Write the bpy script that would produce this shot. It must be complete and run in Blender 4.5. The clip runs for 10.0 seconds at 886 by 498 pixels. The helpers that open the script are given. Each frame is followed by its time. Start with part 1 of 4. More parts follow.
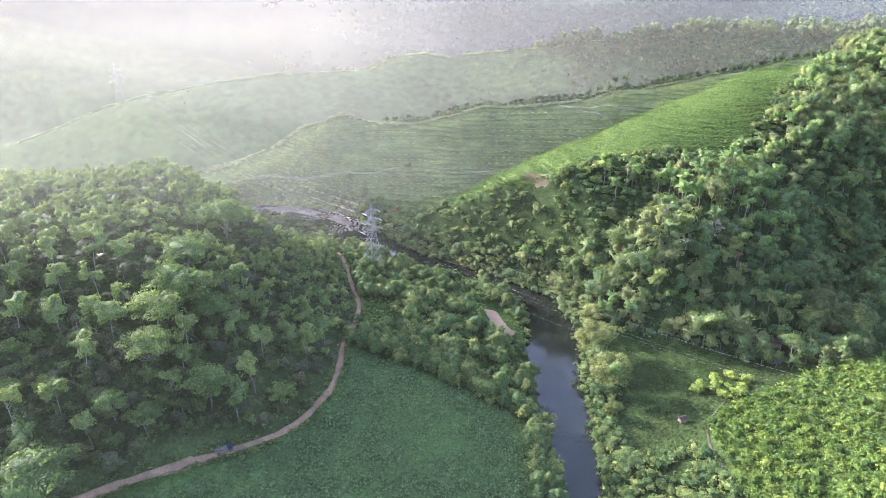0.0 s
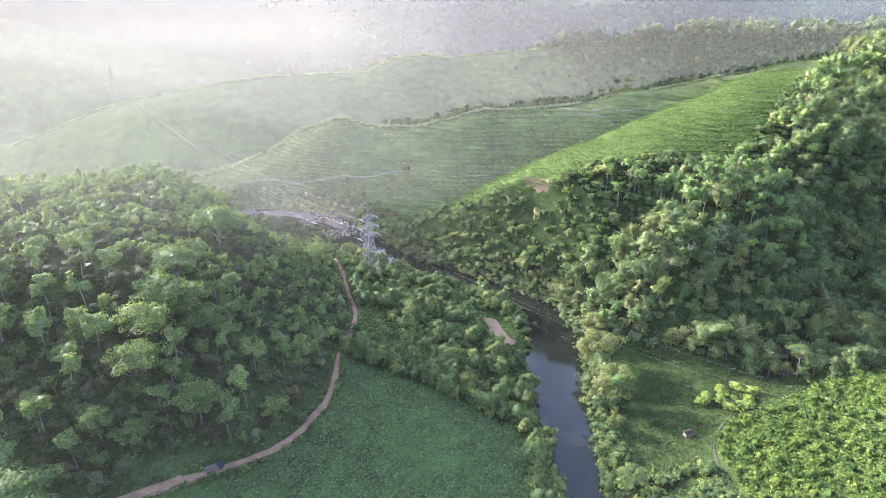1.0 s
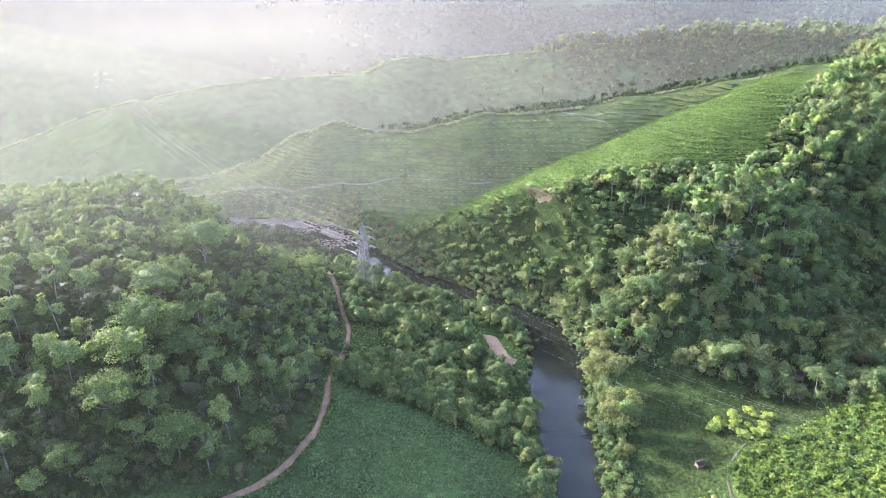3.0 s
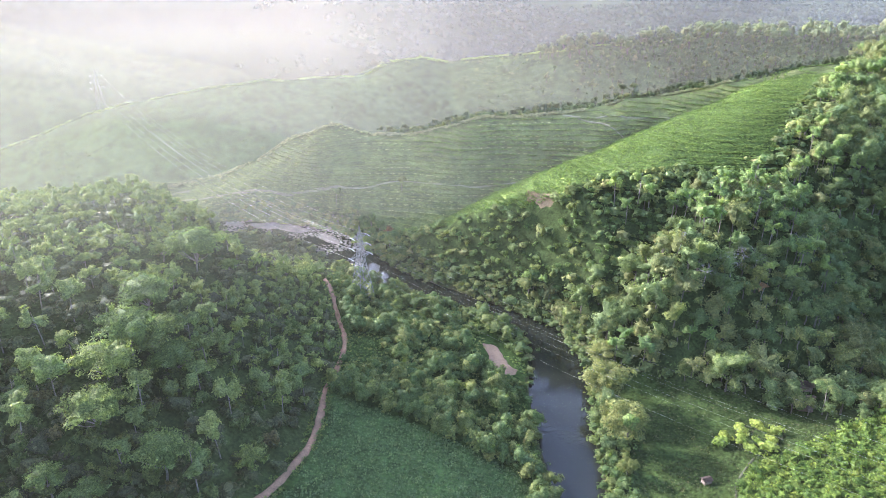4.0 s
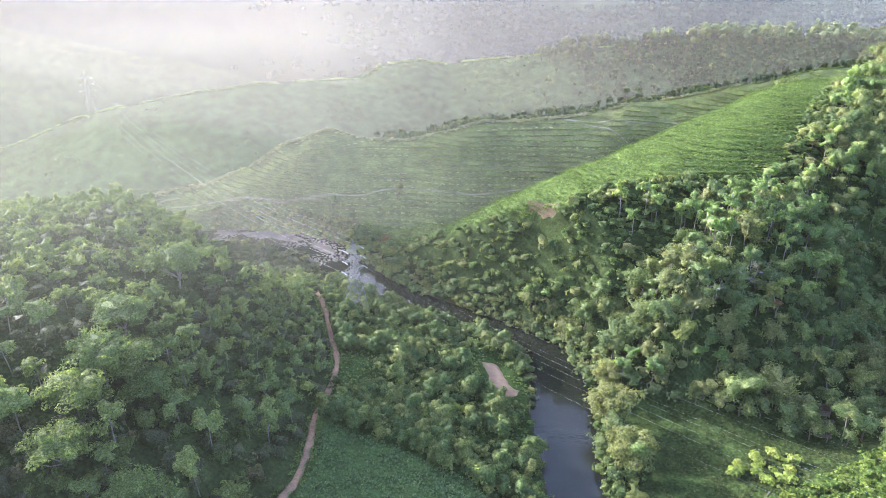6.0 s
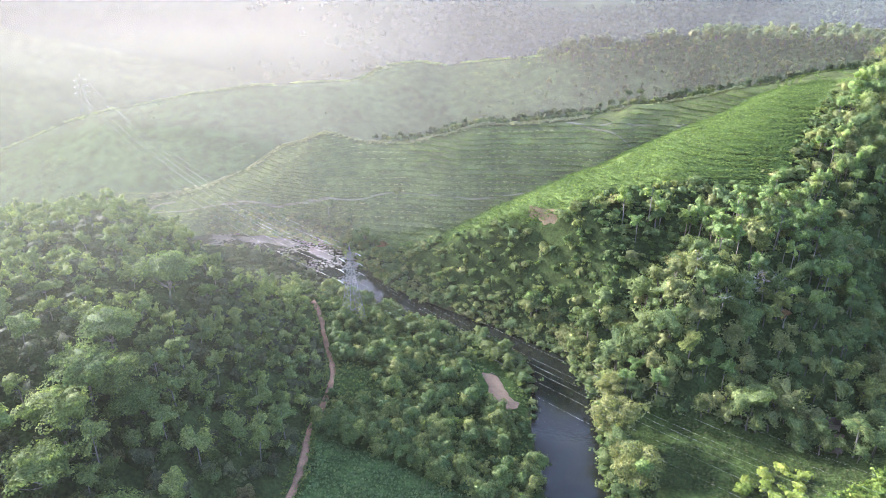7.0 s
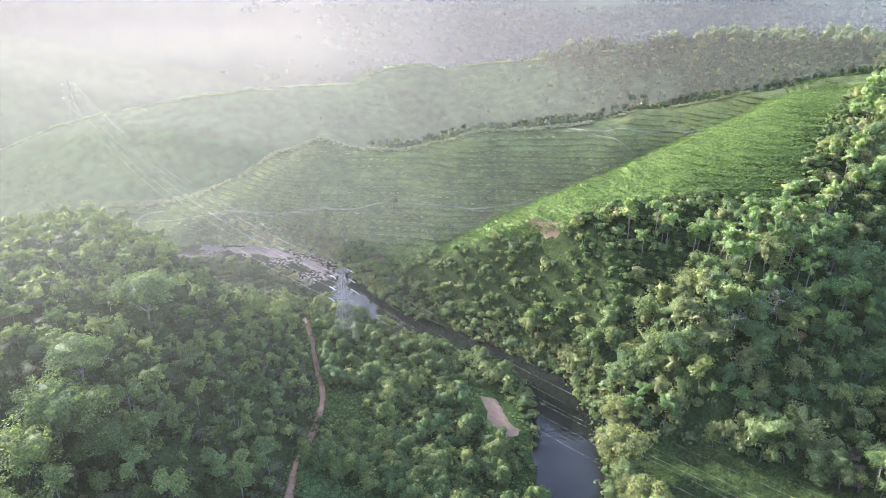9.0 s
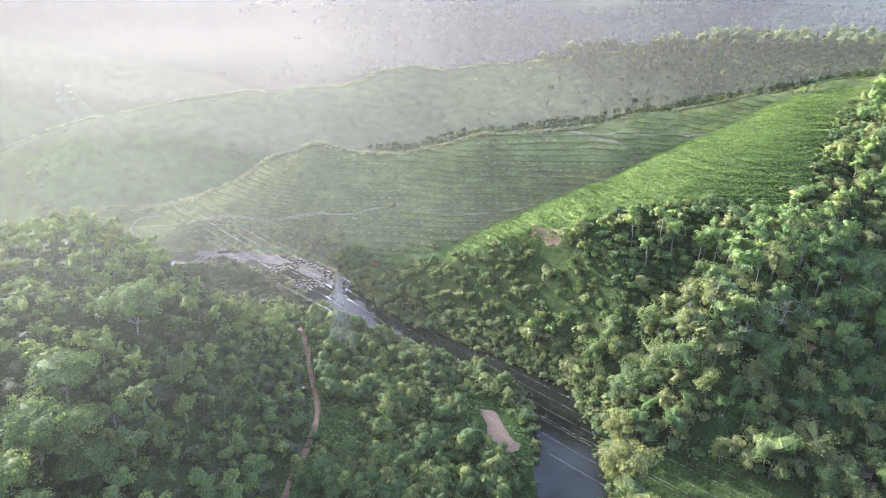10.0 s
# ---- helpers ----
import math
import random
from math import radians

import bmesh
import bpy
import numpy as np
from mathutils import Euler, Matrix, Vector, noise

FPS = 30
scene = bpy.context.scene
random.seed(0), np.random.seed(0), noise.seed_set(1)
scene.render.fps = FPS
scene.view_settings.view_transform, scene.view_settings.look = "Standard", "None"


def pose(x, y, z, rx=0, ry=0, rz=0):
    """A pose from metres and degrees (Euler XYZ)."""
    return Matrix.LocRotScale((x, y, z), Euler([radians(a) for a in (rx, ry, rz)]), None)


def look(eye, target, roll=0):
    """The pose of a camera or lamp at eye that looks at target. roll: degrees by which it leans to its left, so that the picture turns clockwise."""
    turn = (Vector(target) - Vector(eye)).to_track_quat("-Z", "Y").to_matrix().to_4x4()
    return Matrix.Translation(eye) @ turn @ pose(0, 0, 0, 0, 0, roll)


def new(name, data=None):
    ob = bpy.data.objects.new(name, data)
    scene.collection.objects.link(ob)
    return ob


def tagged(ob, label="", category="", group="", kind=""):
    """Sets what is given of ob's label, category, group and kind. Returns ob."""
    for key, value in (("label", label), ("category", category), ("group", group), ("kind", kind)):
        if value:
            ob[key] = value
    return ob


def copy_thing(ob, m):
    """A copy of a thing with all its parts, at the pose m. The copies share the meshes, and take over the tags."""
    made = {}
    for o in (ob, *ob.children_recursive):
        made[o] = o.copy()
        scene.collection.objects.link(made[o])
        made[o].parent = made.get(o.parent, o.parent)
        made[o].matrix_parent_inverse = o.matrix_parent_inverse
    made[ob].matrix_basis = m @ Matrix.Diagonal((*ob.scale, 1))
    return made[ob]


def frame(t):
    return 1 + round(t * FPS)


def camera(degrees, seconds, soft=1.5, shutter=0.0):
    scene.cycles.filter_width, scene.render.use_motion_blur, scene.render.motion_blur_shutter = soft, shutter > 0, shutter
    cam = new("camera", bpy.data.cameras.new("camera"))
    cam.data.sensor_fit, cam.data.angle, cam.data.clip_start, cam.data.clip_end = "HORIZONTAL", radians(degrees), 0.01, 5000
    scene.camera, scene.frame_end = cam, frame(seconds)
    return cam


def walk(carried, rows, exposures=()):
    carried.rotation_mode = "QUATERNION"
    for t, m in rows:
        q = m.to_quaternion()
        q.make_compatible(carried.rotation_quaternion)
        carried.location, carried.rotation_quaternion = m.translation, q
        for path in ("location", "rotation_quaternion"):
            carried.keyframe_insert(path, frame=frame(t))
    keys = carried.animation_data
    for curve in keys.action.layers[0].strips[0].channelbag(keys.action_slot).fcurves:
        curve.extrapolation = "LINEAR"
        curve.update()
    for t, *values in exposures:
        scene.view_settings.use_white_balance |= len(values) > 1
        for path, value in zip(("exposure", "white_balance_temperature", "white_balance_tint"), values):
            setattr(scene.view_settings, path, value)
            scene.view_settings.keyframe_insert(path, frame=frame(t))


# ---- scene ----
# ---- camera ----
cam = camera(66.0, 10.0, soft=0.15)
METRES, EYE, TILT, SQUEEZE = 80.0, 152.0, -24.1, 0.6494
ROWS = [
    (0.0, 0.0, 0.0, 0.0, 0.0, 0.0, -0.0),
    (0.5, 0.0049, 0.0405, 0.0282, 0.0, -0.0, -0.01),
    (1.0, 0.011, 0.0833, 0.059, 0.0, -0.02, -0.01),
    (1.5, 0.0151, 0.1239, 0.0872, 0.01, -0.03, -0.02),
    (2.0, 0.0203, 0.1664, 0.1173, 0.04, -0.04, -0.05),
    (2.5, 0.0252, 0.2057, 0.1447, 0.03, -0.05, -0.04),
    (4.0, 0.0411, 0.3297, 0.227, 0.04, -0.03, -0.06),
    (4.5, 0.0455, 0.3688, 0.2515, 0.05, -0.03, -0.07),
    (5.0, 0.0505, 0.4114, 0.2786, 0.05, -0.03, -0.07),
    (5.5, 0.055, 0.4513, 0.3043, 0.05, -0.04, -0.08),
    (7.0, 0.0706, 0.5752, 0.3879, 0.09, -0.06, -0.1),
    (7.5, 0.0764, 0.6147, 0.4155, 0.09, -0.05, -0.11),
    (8.0, 0.0821, 0.6564, 0.4465, 0.08, -0.06, -0.1),
    (8.5, 0.0877, 0.6951, 0.4754, 0.09, -0.08, -0.1),
    (9.0, 0.094, 0.7373, 0.506, 0.08, -0.08, -0.1),
    (9.5, 0.0994, 0.7766, 0.5339, 0.09, -0.07, -0.11),
    (10.0, 0.1035, 0.8186, 0.5643, 0.1, -0.07, -0.12),
]
EXPOSURE = 2.82
walk(cam, [(t, pose(0, 0, EYE, TILT) @ pose(METRES * SQUEEZE * x, METRES * y, METRES * SQUEEZE * z, 90 + SQUEEZE * pitch, roll, SQUEEZE * yaw))
           for t, x, y, z, yaw, pitch, roll in ROWS],
     [(0.0, EXPOSURE + 0.04, 5610, 24), (5.0, EXPOSURE, 5610, 24), (10.0, EXPOSURE - 0.08, 5610, 24)])

# ---- sky and sun ----
SUN_AZ, SUN_EL = -57.0, 20.0   # degrees from +y towards +x, and above the horizon
world = bpy.data.worlds.new("sky")
scene.world = world
world.use_nodes = True
sky = world.node_tree.nodes.new("ShaderNodeTexSky")
sky.sky_type, sky.sun_disc = "NISHITA", False
sky.sun_elevation, sky.sun_rotation = radians(SUN_EL), radians(SUN_AZ)
sky.air_density, sky.dust_density = 1.0, 4.0
world.node_tree.links.new(sky.outputs[0], world.node_tree.nodes["Background"].inputs[0])
world.node_tree.nodes["Background"].inputs[1].default_value = 0.15
SUN_WAY = Vector((math.sin(radians(SUN_AZ)) * math.cos(radians(SUN_EL)), math.cos(radians(SUN_AZ)) * math.cos(radians(SUN_EL)), math.sin(radians(SUN_EL))))
sun = new("sun", bpy.data.lights.new("sun", "SUN"))
sun.data.energy, sun.data.angle, sun.data.color = 3.6, radians(0.8), (1.0, 0.94, 0.84)
sun.matrix_world = look(SUN_WAY * 900, (0, 0, 0))

# ---- land form ----
# terrain begin
def lattice(ix, iy, seed):
    n = (ix * 374761393 + iy * 668265263 + seed * 974634437) & 0x7FFFFFFF
    n = ((n ^ (n >> 13)) * 1274126177) & 0x7FFFFFFF
    return ((n ^ (n >> 16)) & 0xFFFF) / 65535.0


def value_noise(x, y, size, seed=0):
    """Smooth noise from 0 to 1, with features of that size in metres."""
    u, v = np.asarray(x, float) / size, np.asarray(y, float) / size
    ix, iy = np.floor(u).astype(np.int64), np.floor(v).astype(np.int64)
    a, b = u - ix, v - iy
    a, b = a * a * (3 - 2 * a), b * b * (3 - 2 * b)
    low = lattice(ix, iy, seed) * (1 - a) + lattice(ix + 1, iy, seed) * a
    high = lattice(ix, iy + 1, seed) * (1 - a) + lattice(ix + 1, iy + 1, seed) * a
    return low * (1 - b) + high * b


def along(x, y, line):
    """Distance to a polyline, and its further columns at the nearest place."""
    best, rest = np.full(np.shape(x), 1e9), None
    for p, q in zip(line[:-1], line[1:]):
        dx, dy = q[0] - p[0], q[1] - p[1]
        t = np.clip(((x - p[0]) * dx + (y - p[1]) * dy) / (dx * dx + dy * dy), 0, 1)
        d = np.hypot(x - p[0] - t * dx, y - p[1] - t * dy)
        near = d < best
        best = np.where(near, d, best)
        cols = [p[i] + t * (q[i] - p[i]) for i in range(2, len(p))]
        rest = cols if rest is None else [np.where(near, c, r) for c, r in zip(cols, rest)]
    return best, rest


# river: x, y, half width
RIVER = [(-140, -1600, 9), (-30, -700, 9), (20, -250, 8.5), (10, -90, 8), (30, 40, 8), (38, 120, 7), (42, 160, 7), (43.5, 190, 8), (43.5, 215, 9.8), (45, 238, 11.2), (47, 254, 11), (44, 280, 8.5), (26, 297, 7), (9, 309, 7.5), (-10, 322, 8.5), (-30, 337, 9.5),
         (-48, 360, 11.5), (-66, 381, 13), (-95, 395, 10), (-125, 400, 9), (-200, 378, 9), (-330, 300, 9), (-900, 180, 10)]
# ridges: x, y, crest height, reach of the slope
LEFT_HILL = [(-420, 150, 60, 150), (-260, 195, 62, 150), (-170, 232, 60, 150), (-118, 262, 55, 135), (-84, 272, 42, 78), (-62, 285, 18, 42)]
SPUR = [(-14, 366, 9, 32), (6, 357, 23, 46), (24, 350, 36, 56), (46, 343, 49, 64), (62, 343, 55, 70), (93, 356, 63, 90), (126, 374, 69, 102), (162, 398, 75, 108), (215, 432, 79, 125), (238, 460, 80, 165)]
SHOULDER = [(222, 428, 72, 62), (262, 440, 84, 150), (330, 440, 100, 195), (430, 420, 118, 230), (800, 350, 150, 280)]
TERRACE = [(-172, 436, 4, 40), (-140, 440, 17, 46), (-112, 444, 28, 54), (-92, 448, 40, 64), (-66, 450, 46, 70), (-42, 451, 43, 76), (-18, 452, 42, 84), (7, 455, 46, 92), (43, 462, 50, 105), (78, 470, 52, 120),
           (114, 485, 54, 130), (148, 486, 59, 140), (186, 480, 69, 150), (214, 476, 73, 150), (240, 468, 77, 150)]
THIRD = [(-420, 450, 8, 60), (-350, 490, 6, 60), (-300, 512, 20, 70), (-255, 517, 38, 90), (-225, 519, 46, 100), (-165, 532, 54, 110), (-100, 565, 56, 115), (-62, 590, 54, 120), (-40, 606, 62, 120), (-15, 616, 65, 120),
         (8, 618, 61, 120), (47, 618, 65, 130), (85, 615, 70, 140), (150, 610, 74, 150), (213, 610, 84, 160), (270, 595, 84, 170), (330, 580, 86, 180), (430, 560, 105, 220)]
FAR = [(-2600, 1300, 120, 600), (-1400, 1500, 190, 640), (-500, 1560, 250, 690), (0, 1500, 260, 650), (600, 1450, 270, 640), (1600, 1300, 300, 760), (2800, 900, 320, 900)]
KNOLL = [(178, 110, 57, 119), (260, 60, 70, 135)]
BEHIND = [(-1500, -500, 120, 500), (0, -700, 130, 500), (1500, -400, 140, 600)]
LEFT_FLANK = [(-128, 255, 52, 70), (-108, 215, 50, 74), (-98, 185, 42, 64)]
NOSE = [(156, 362, 58, 44), (142, 322, 53, 46), (128, 288, 48, 46), (117, 260, 29, 40), (108, 246, 10, 30)]
RIB_WEST = [(-66, 450, 48, 42), (-76, 428, 41, 36), (-84, 408, 24, 26)]
RIB_MIDDLE = [(28, 459, 49, 50), (14, 436, 41, 44), (2, 414, 25, 32)]
RIB_EAST = [(128, 486, 57, 54), (108, 458, 51, 50), (90, 430, 40, 40)]
FOURTH = [(-1050, 640, 110, 170), (-620, 660, 112, 170), (-420, 700, 115, 180), (-250, 770, 118, 190), (-100, 870, 118, 200)]
NOSE_FOOT = [(136, 312, 52, 36), (118, 294, 51, 38), (103, 278, 46, 34), (92, 268, 38, 30), (82, 262, 27, 26), (74, 258, 13, 20)]
SHAPES = [(NOSE, 1.7), (NOSE_FOOT, 1.6), (FOURTH, 1.0), (RIB_WEST, 1.3), (RIB_MIDDLE, 1.3), (RIB_EAST, 1.3), (LEFT_HILL, 2.0), (LEFT_FLANK, 1.9), (SPUR, 2.35), (SHOULDER, 1.7), (TERRACE, 1.15), (THIRD, 1.2), (FAR, 1.0), (KNOLL, 1.0), (BEHIND, 1.0)]


def height(x, y):
    """Height of the ground over the river's level."""
    x, y = np.asarray(x, float), np.asarray(y, float)
    dr, (half,) = along(x, y, RIVER)
    out = np.maximum(dr - half, 0)
    left = np.clip((30 - x) / 20, 0, 1) * np.clip((420 - y) / 40, 0, 1)
    base = 1.2 + np.minimum(out, 3) * 0.35 + left * np.minimum(np.maximum(out - 4, 0) * 0.19, 15) + np.minimum(out * 0.02, 9)
    tops = [base]
    for line, power in SHAPES:
        d, (crest, reach) = along(x, y, line)
        if line is SPUR:   # its far side falls off more steeply
            d = d * (1 + 1.6 * np.clip((y - np.interp(x, [p[0] for p in SPUR], [p[1] for p in SPUR])) / 8, 0, 1))
        u = np.sqrt((d / reach) ** 2 + 0.006) - math.sqrt(0.006)
        tops.append(np.where(d < 3 * reach, crest * (1 - u ** power), -60))
    top, k = np.max(tops, axis=0), 3.0
    h = top + k * np.log(sum(np.exp((v - top) / k) for v in tops)) - 0.4
    rough = np.clip((h - 7) / 12, 0, 1) * (0.35 + 0.65 * np.clip((h - 20) / 40, 0, 1))
    h = h + rough * (5.0 * (value_noise(x, y, 46, 1) - 0.5) + 2.2 * (value_noise(x, y, 19, 2) - 0.5)) + np.clip((y - 700) / 300, 0, 1) * 60 * (value_noise(x, y, 170, 3) - 0.5)
    h = h + 0.5 * (value_noise(x, y, 9, 4) - 0.5)
    bank = (dr - half) * 0.55
    return np.where(dr < half + 30, np.minimum(h, np.maximum(bank, -2.0) + np.maximum(dr - half - 2, 0) * 1.2), h)


def spread(core_low, core_high, step, low, high, growth):
    """Grid lines, close in the core and wider and wider outside it."""
    mid = list(np.arange(core_low, core_high + 0.01, step))
    for end, sign in ((low, -1), (high, 1)):
        s = step
        while sign * (mid[0 if sign < 0 else -1] - end) < 0:
            s *= growth
            mid.insert(0, mid[0] - s) if sign < 0 else mid.append(mid[-1] + s)
    return np.array(mid)
# terrain end

# ---- materials ----
def material(name):
    m = bpy.data.materials.new(name)
    m.use_nodes = True
    t = m.node_tree
    return m, t, t.nodes, t.links, t.nodes["Principled BSDF"]


def ramp(nodes, stops):
    r = nodes.new("ShaderNodeValToRGB")
    e = r.color_ramp.elements
    while len(e) < len(stops):
        e.new(0.5)
    for el, (p, c) in zip(e, stops):
        el.position, el.color = p, (*c, 1)
    return r


def noise_node(nodes, links, size, detail=4.0, space="Object"):
    c, n = nodes.new("ShaderNodeTexCoord"), nodes.new("ShaderNodeTexNoise")
    n.inputs["Scale"].default_value, n.inputs["Detail"].default_value = 1.0 / size, detail
    links.new(c.outputs[space], n.inputs["Vector"])
    return n


def mixed(nodes, links, kind, a, b, factor=1.0):
    m = nodes.new("ShaderNodeMix")
    m.data_type, m.blend_type = "RGBA", kind
    for k, v in ((0, factor), (6, a), (7, b)):
        if isinstance(v, (int, float)):
            m.inputs[k].default_value = v
        elif isinstance(v, tuple):
            m.inputs[k].default_value = (*v, 1)
        else:
            links.new(v, m.inputs[k])
    return m.outputs[2]


def leaf_material(name, stops, through_light=0.35, rough=0.68, low=0.7, high=1.35, grain=0.45, depth=0.38, gloss=0.18):
    """Leaves: a colour for each plant from its tint, varied leaf by leaf, and light let through."""
    m, t, nodes, links, b = material(name)
    at, info, geo = nodes.new("ShaderNodeAttribute"), nodes.new("ShaderNodeObjectInfo"), nodes.new("ShaderNodeNewGeometry")
    at.attribute_name = "tint"
    add, fr = nodes.new("ShaderNodeMath"), nodes.new("ShaderNodeMath")
    fr.operation = "FRACT"
    links.new(at.outputs["Fac"], add.inputs[0])
    links.new(info.outputs["Random"], add.inputs[1])
    links.new(add.outputs[0], fr.inputs[0])
    r = ramp(nodes, stops)
    links.new(fr.outputs[0], r.inputs[0])
    lv = ramp(nodes, [(0.0, (low, low * 1.08, low * 0.9)), (0.75, (1.05, 1.05, 1.0)), (1.0, (high, high * 0.97, high * 0.83))])
    links.new(geo.outputs["Random Per Island"], lv.inputs[0])
    col = mixed(nodes, links, "MULTIPLY", r.outputs[0], lv.outputs[0])
    spray, bp = noise_node(nodes, links, grain, 3), nodes.new("ShaderNodeBump")
    sr = ramp(nodes, [(0.34, (0.58, 0.6, 0.58)), (0.5, (1.0, 1.0, 1.0)), (0.66, (1.45, 1.42, 1.32))])
    links.new(spray.outputs["Fac"], sr.inputs[0])
    col = mixed(nodes, links, "MULTIPLY", col, sr.outputs[0])
    bp.inputs["Strength"].default_value, bp.inputs["Distance"].default_value = 1.0, depth
    links.new(spray.outputs["Fac"], bp.inputs["Height"])
    links.new(bp.outputs[0], b.inputs["Normal"])
    links.new(col, b.inputs["Base Color"])
    b.inputs["Roughness"].default_value, b.inputs["Specular IOR Level"].default_value = rough, gloss
    tr, mx = nodes.new("ShaderNodeBsdfTranslucent"), nodes.new("ShaderNodeMixShader")
    links.new(mixed(nodes, links, "MULTIPLY", col, (1.3, 1.38, 0.65)), tr.inputs["Color"])
    mx.inputs[0].default_value = through_light
    links.new(b.outputs[0], mx.inputs[1])
    links.new(tr.outputs[0], mx.inputs[2])
    links.new(mx.outputs[0], nodes["Material Output"].inputs["Surface"])
    return m


def plain(name, colour, rough=0.7, metal=0.0, size=1.0, contrast=0.35, bump=0.0):
    """A surface with grain and stains at two scales."""
    m, t, nodes, links, b = material(name)
    a, c = noise_node(nodes, links, size), noise_node(nodes, links, size * 7, 2)
    lo = 1 - contrast
    ra = ramp(nodes, [(0.3, (lo, lo, lo)), (0.7, (1 + contrast,) * 3)])
    rc = ramp(nodes, [(0.3, (lo, lo * 1.02, lo)), (0.7, (1 + contrast * 0.7,) * 3)])
    links.new(a.outputs["Fac"], ra.inputs[0])
    links.new(c.outputs["Fac"], rc.inputs[0])
    links.new(mixed(nodes, links, "MULTIPLY", mixed(nodes, links, "MULTIPLY", ra.outputs[0], rc.outputs[0]), colour), b.inputs["Base Color"])
    b.inputs["Roughness"].default_value, b.inputs["Metallic"].default_value = rough, metal
    if bump:
        bp = nodes.new("ShaderNodeBump")
        bp.inputs["Strength"].default_value, bp.inputs["Distance"].default_value = 0.6, bump
        links.new(a.outputs["Fac"], bp.inputs["Height"])
        links.new(bp.outputs[0], b.inputs["Normal"])
    return m


def ground_material():
    """Soil and grass: the cover's own colour, broken by tufts, patches and bare earth."""
    m, t, nodes, links, b = material("ground_cover")
    at = nodes.new("ShaderNodeAttribute")
    at.attribute_name = "cover"
    fine, mid, wide = noise_node(nodes, links, 0.9, 6), noise_node(nodes, links, 6, 5), noise_node(nodes, links, 35, 3)
    out = at.outputs["Color"]
    for n, lo, hi in ((fine, 0.55, 1.5), (mid, 0.65, 1.35), (wide, 0.8, 1.2)):
        r = ramp(nodes, [(0.3, (lo, lo, lo * 0.95)), (0.7, (hi, hi, hi * 0.9))])
        links.new(n.outputs["Fac"], r.inputs[0])
        out = mixed(nodes, links, "MULTIPLY", out, r.outputs[0])
    links.new(out, b.inputs["Base Color"])
    b.inputs["Roughness"].default_value, b.inputs["Specular IOR Level"].default_value = 0.95, 0.02
    bp = nodes.new("ShaderNodeBump")
    bp.inputs["Strength"].default_value, bp.inputs["Distance"].default_value = 0.9, 0.5
    links.new(fine.outputs["Fac"], bp.inputs["Height"])
    links.new(bp.outputs[0], b.inputs["Normal"])
    return m


def water_material():
    m, t, nodes, links, b = material("river_water")
    b.inputs["Base Color"].default_value = (0.012, 0.014, 0.011, 1)
    b.inputs["Roughness"].default_value = 0.07
    b.inputs["IOR"].default_value = 1.33
    n, bp = noise_node(nodes, links, 1.4, 3), nodes.new("ShaderNodeBump")
    bp.inputs["Strength"].default_value, bp.inputs["Distance"].default_value = 0.25, 0.1
    links.new(n.outputs["Fac"], bp.inputs["Height"])
    links.new(bp.outputs[0], b.inputs["Normal"])
    return m


GROUND, WATER = ground_material(), water_material()
EARTH = plain("red_earth", (0.215, 0.125, 0.074), 0.95, 0, 0.5, 0.3, 0.06)
SAND = plain("pale_sand", (0.205, 0.135, 0.085), 0.95, 0, 0.7, 0.2, 0.05)
PATH = plain("grassy_path", (0.19, 0.185, 0.115), 0.95, 0, 0.8, 0.3, 0.05)
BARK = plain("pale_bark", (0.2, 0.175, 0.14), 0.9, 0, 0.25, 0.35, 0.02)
# the same bark darkened, with the woods' shade put into its colour
WOOD_SHADE_BARK = plain("shaded_bark", (0.105, 0.092, 0.072), 0.9, 0, 0.25, 0.35, 0.02)
DEADWOOD = plain("grey_deadwood", (0.3, 0.28, 0.25), 0.9, 0, 0.3, 0.25, 0.02)
STEEL = plain("galvanised_steel", (0.18, 0.185, 0.185), 0.6, 0.3, 0.6, 0.15)
GRAVEL = plain("pale_gravel", (0.1, 0.088, 0.078), 0.9, 0, 0.8, 0.3, 0.08)
STONE = plain("river_stone", (0.15, 0.13, 0.115), 0.85, 0, 0.6, 0.3, 0.05)
CABLE = plain("aluminium_cable", (0.55, 0.55, 0.54), 0.32, 0.85, 0.5, 0.1)
INSULATOR = plain("glazed_insulator", (0.62, 0.64, 0.62), 0.2, 0, 0.2, 0.1)
BLUE_PAINT = plain("faded_blue_paint", (0.014, 0.024, 0.048), 0.5, 0, 0.4, 0.2)
WOOD = plain("weathered_planks", (0.22, 0.17, 0.13), 0.9, 0, 0.3, 0.35, 0.01)
RUBBER = plain("tyre_rubber", (0.02, 0.02, 0.02), 0.9, 0, 0.2, 0.2)
GLASS = plain("dark_glass", (0.02, 0.025, 0.03), 0.08, 0, 0.5, 0.1)
TIN = plain("rusty_tin_roof", (0.085, 0.055, 0.04), 0.8, 0.0, 0.6, 0.35)
FOREST_LEAF = leaf_material("forest_leaves", [(0.0, (0.076, 0.117, 0.049)), (0.3, (0.109, 0.152, 0.061)), (0.55, (0.142, 0.183, 0.069)), (0.8, (0.150, 0.160, 0.070)), (1.0, (0.165, 0.195, 0.063))], 0.38)
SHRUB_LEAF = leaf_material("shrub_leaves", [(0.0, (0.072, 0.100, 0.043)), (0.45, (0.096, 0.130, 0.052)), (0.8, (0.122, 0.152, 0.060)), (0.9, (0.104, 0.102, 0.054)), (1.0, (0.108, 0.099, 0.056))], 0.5)
